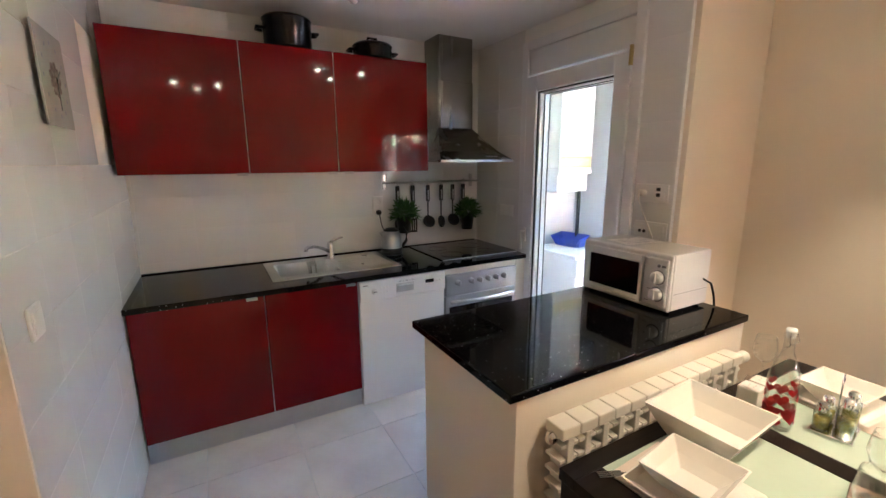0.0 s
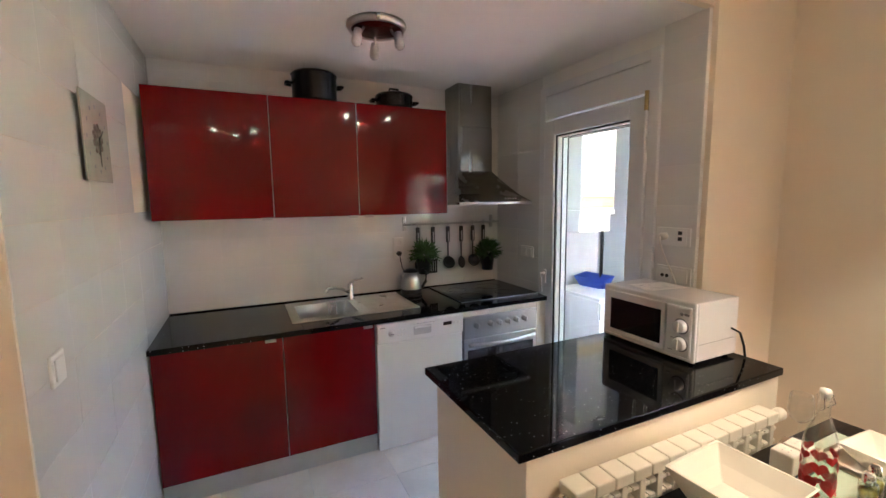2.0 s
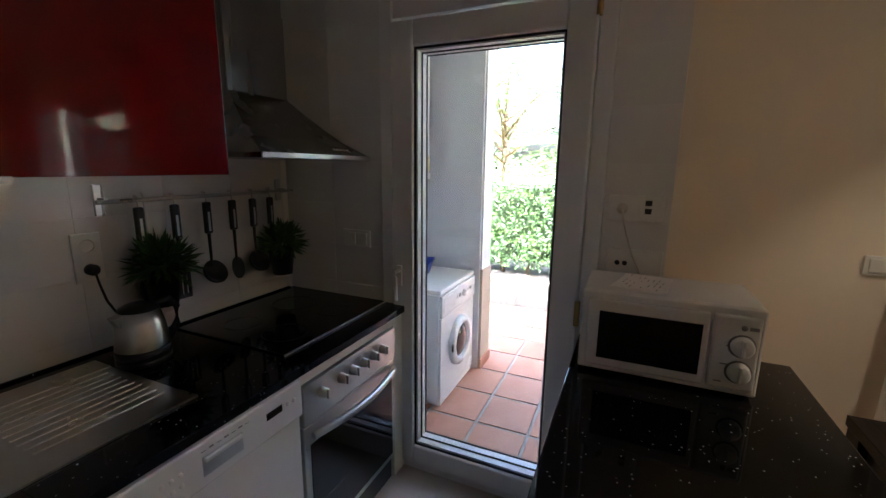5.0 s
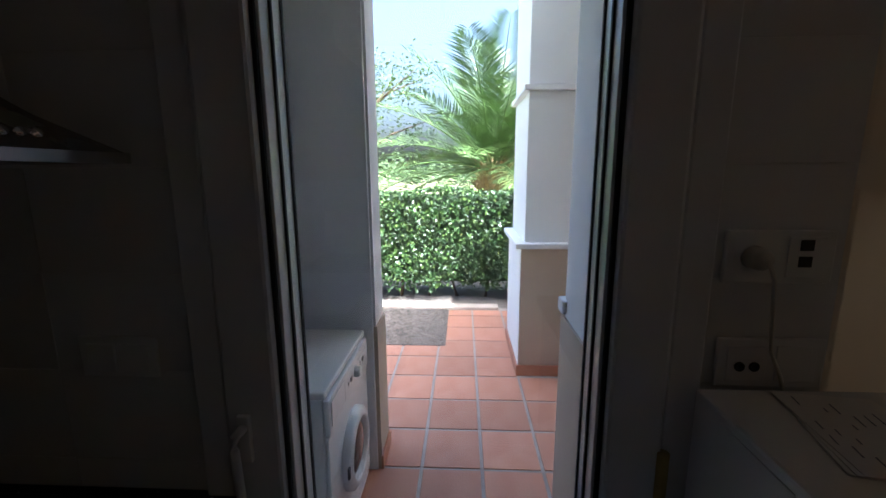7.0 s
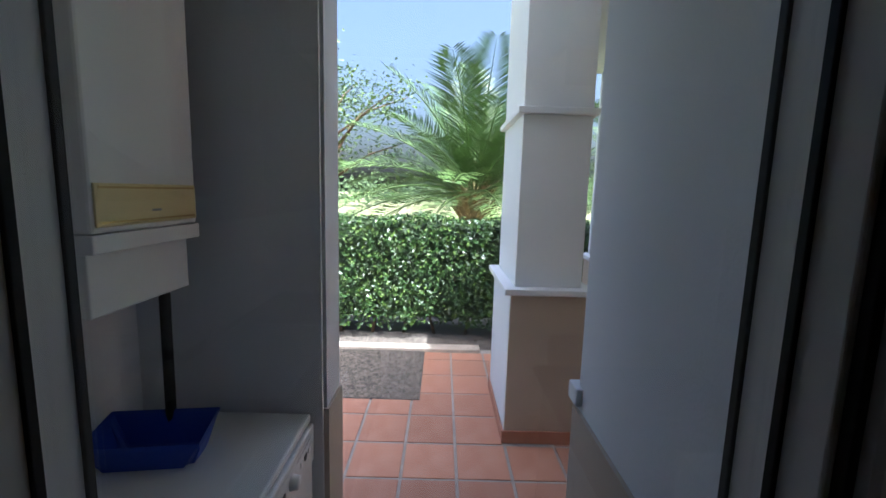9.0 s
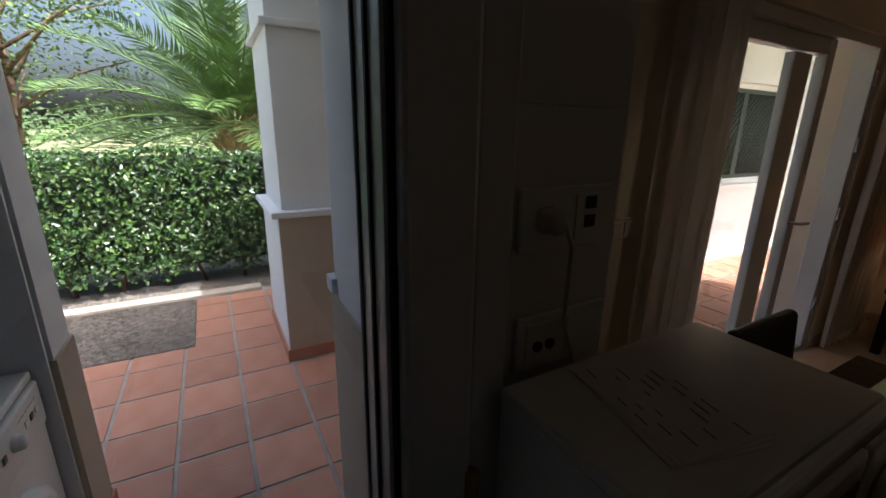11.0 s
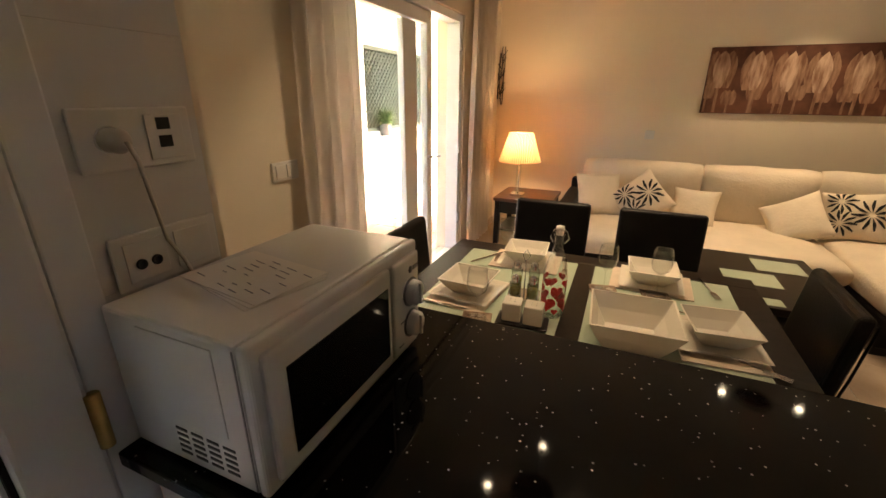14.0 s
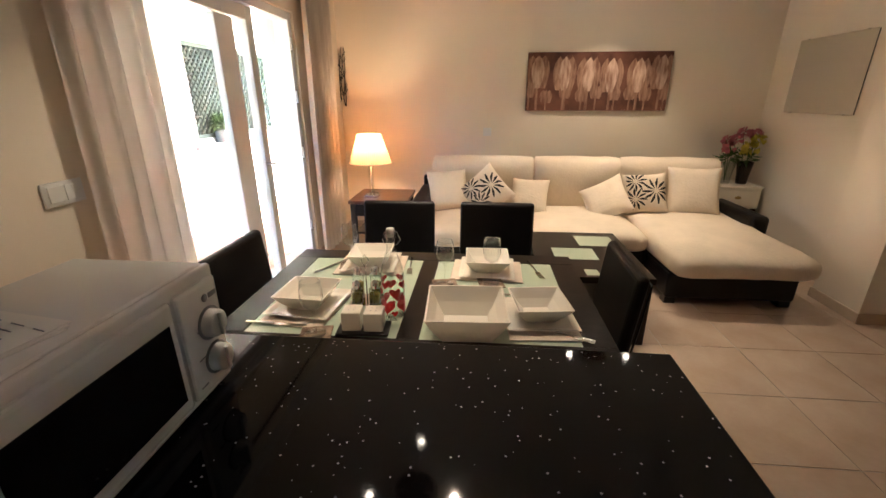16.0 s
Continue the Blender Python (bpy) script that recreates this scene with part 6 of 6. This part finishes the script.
def palm(x, y, z, size, n, seed, label):
    rnd = random.Random(seed)
    p = thing("palm_tree", label, "palm", (x, y, -0.16))
    h = z + 0.16
    part("trunk", bm_lathe([(0.30, 0), (0.27, h * 0.3), (0.30, h * 0.8), (0.36, h), (0.25, h + 0.35), (0, h + 0.5)], 18), PALMT, p)
    for k in range(34):
        a, zz = k * 2.4, h - 0.35 + 0.022 * k
        part("frond_stub", bm_prism([(-0.05, 0), (0.05, 0), (0.02, 0.34), (-0.02, 0.34)], "y", -0.02, 0.02), PALMT, p).matrix_basis = pose(0.28 * math.cos(a), 0.28 * math.sin(a), zz, 0, 0, math.degrees(a) - 90) @ pose(0, 0, 0, -38)
    meshes = [to_mesh("frond", frond_mesh(size, seed + j), PALML) for j in range(4)]
    for k in range(n):
        el = 80 - 92 * (k / n) ** 0.85 + rnd.uniform(-5, 5)
        f = new("frond", meshes[k % 4])
        f.parent = p
        f.matrix_basis = pose(0, 0, h + 0.25, 0, 0, k * 137.5 + rnd.uniform(-8, 8)) @ pose(0.1, 0, 0, rnd.uniform(-14, 14), -el, 0) @ Matrix.Diagonal((rnd.uniform(0.8, 1.08),) * 3 + (1,))
    return p


palm(10.9, 1.92, 1.30, 3.1, 48, 5, "large green date palm behind the hedge")
palm(12.5, -2.6, 1.3, 3.0, 40, 9, "green date palm seen past the pier")


# feathery tree
def thin_tree(x, y, h, seed, label):
    rnd = random.Random(seed)
    t = thing("tree", label, "tree", (x, y, -0.16))
    top = Vector((0.25, 0.1, h * 0.55))
    part("trunk", bm_tube([(0, 0, 0), (0.05, 0.08, h * 0.2), (-0.02, 0.02, h * 0.38), top], 0.10, 9, r1=0.05), BARK, t)
    tips = []
    for k in range(14):
        a = k * 2.4
        b0 = Vector((0, 0.05, h * (0.30 + 0.02 * k)))
        e = b0 + Vector((math.cos(a) * rnd.uniform(0.9, 1.9), math.sin(a) * rnd.uniform(0.9, 1.9), rnd.uniform(0.6, 1.8)))
        part("limb", bm_tube([b0, b0.lerp(e, 0.5) + Vector((0, 0, 0.15)), e], 0.035, 6, r1=0.008), BARK, t)
        tips += [b0.lerp(e, f) for f in (0.5, 0.7, 0.85, 1.0)]
    tp_ = np.array([tuple(v) for v in tips])
    rg = np.random.default_rng(seed)

    def place(n):
        i = rg.integers(0, len(tp_), n)
        return tp_[i] + rg.normal(size=(n, 3)) * np.array([0.28, 0.28, 0.22]), np.tile(np.array([0, 0, 1.0]), (n, 1))
    me = leaf_cloud(5200, place, 0.045, rg)
    me.materials.append(FEATHER)
    ob = new("crown", me)
    ob.parent = t


thin_tree(11.5, 5.0, 5.6, 3, "slim tree with light feathery leaves")
thin_tree(13.5, 9.2, 6.0, 4, "slim tree with light feathery leaves")

# far woods
rg2 = np.random.default_rng(9)


def woods_place(n):
    a = rg2.uniform(-1.0, 1.0, n)
    clump = rg2.integers(0, 60, n)
    ca = np.linspace(-1.0, 1.0, 60)[clump] + rg2.normal(size=n) * 0.012
    d = 62 + 14 * np.sin(clump * 2.3)
    hh = 2.4 + 1.3 * np.sin(clump * 1.7) + 0.7 * np.cos(clump * 4.1)
    e = rg2.normal(size=(n, 3)) * np.array([1.3, 1.0, 0.75])
    P = np.stack([d * np.cos(ca) + e[:, 0], d * np.sin(ca) + 2.6 + e[:, 1], np.abs(hh * 0.55 + e[:, 2] * hh * 0.35)], 1)
    N = np.tile(np.array([-0.6, 0, 0.8]), (n, 1))
    return P, N


me = leaf_cloud(16000, woods_place, 0.28, rg2, 0.8)
me.materials.append(FARTREE)
tagged(new("far_woods", me), "low green trees along the far edge of the lawn", "trees", kind="stuff")

# ---- tiles, each one a piece ----
def tile_mesh(name, w, h, t, material, bev=0.002):
    return to_mesh(name, bm_box(-w / 2, -h / 2, -t, w / 2, h / 2, 0, min(bev, t * 0.3), 1), material)


def clipped(lo, hi, a, b):
    return max(lo, a), min(hi, b)


def tile_plane(name, parent, material, m, u0, u1, v0, v1, tu, tv, gap, t, su=0.0, sv=0.0, shift=0.0, skip=None, lift=0.0):
    """Lays tiles on the plane of m: u along its x, v along its y, proud along its z."""
    cache = {}
    j = math.floor((v0 - sv) / tv)
    n = 0
    while sv + j * tv < v1 - 1e-6:
        b0, b1 = clipped(v0, v1, sv + j * tv, sv + (j + 1) * tv)
        i = math.floor((u0 - su - shift * (j % 2)) / tu)
        while su + shift * (j % 2) + i * tu < u1 - 1e-6:
            a0, a1 = clipped(u0, u1, su + shift * (j % 2) + i * tu, su + shift * (j % 2) + (i + 1) * tu)
            i += 1
            if a1 - a0 < 0.02 or b1 - b0 < 0.02 or (skip and skip((a0 + a1) / 2, (b0 + b1) / 2)):
                continue
            key = (round(a1 - a0, 3), round(b1 - b0, 3))
            if key not in cache:
                cache[key] = tile_mesh(name, key[0] - gap, key[1] - gap, t, material)
            ob = new(name, cache[key])
            ob.parent = parent
            ob.matrix_world = m @ pose((a0 + a1) / 2, (b0 + b1) / 2, t + lift + random.uniform(-0.0004, 0.0004))
            n += 1
        j += 1
    return n


tile_plane("floor_tile", FLOOR, FLOORT, Matrix.Translation((0, 0, -0.0035)), -1.7, LX, LY, 1.9, 0.45, 0.45, 0.004, 0.0035, su=0.536, sv=0.03, skip=lambda x, y: x < -1.2 and y < -0.5)
tile_plane("floor_tile", FLOOR, FLOORK, Matrix.Translation((0, 0, -0.0035)), KX, KE, 1.9, 3.1, 0.455, 0.45, 0.004, 0.0035, su=0.351, sv=2.27)
WN = [o for o in scene.objects if o.name == "wall_north"][0]
WW = [o for o in scene.objects if o.name == "wall_west_kitchen"][0]
WE = [o for o in scene.objects if o.name == "wall_east_kitchen"][0]
tile_plane("wall_tile", WN, TILEW, pose(0, KY, 0, 90), KX, KE, 0.86, KC, 0.30, 0.20, 0.0012, 0.002, su=0.106, sv=0.93, skip=lambda x, z: 0.12 < x < 1.80 and 1.5 < z < 2.15)
tile_plane("wall_tile", WW, TILEW, pose(KX, 0, 0, 90, 0, 90), 1.80, KY, 0.0, KC, 0.30, 0.20, 0.0012, 0.002, su=1.80, sv=-0.07, skip=lambda y, z: y > 3.1 and (z < 0.8 or 1.55 < z < 2.1))
tile_plane("wall_tile", WE, TILEW, pose(KE, 0, 0, 90, 0, -90), -KY, -D1, 0.86, KC, 0.30, 0.20, 0.0012, 0.002, su=-KY, sv=0.93)
tile_plane("wall_tile", WE, TILEW, pose(KE, 0, 0, 90, 0, -90), -D0, -LN, 0.88, KC, 0.30, 0.20, 0.0012, 0.002, su=-LN - 0.3, sv=0.93)
PV = [o for o in scene.objects if o.name == "pavement"][0]


def no_terrace(x, y):
    return (5.34 < x and y > 2.70) or (x < 3.57 and y < 2.11) or (4.81 < x < 5.60 and 1.65 < y < 2.1) or (3.1 < x and y > 3.3 and x < 3.96)


tile_plane("terracotta_tile", PV, TERRA, Matrix.Translation((0, 0, TFZ - 0.006)), 2.86, 6.33, 1.0, 3.64, 0.34, 0.32, 0.019, 0.006, su=4.775, sv=2.12, skip=no_terrace)
tile_plane("terracotta_tile", PV, TERRA, Matrix.Translation((0, 0, TFZ - 0.006)), 3.56, 4.87, -5.0, 0.99, 0.34, 0.32, 0.019, 0.006, su=4.775, sv=2.12)
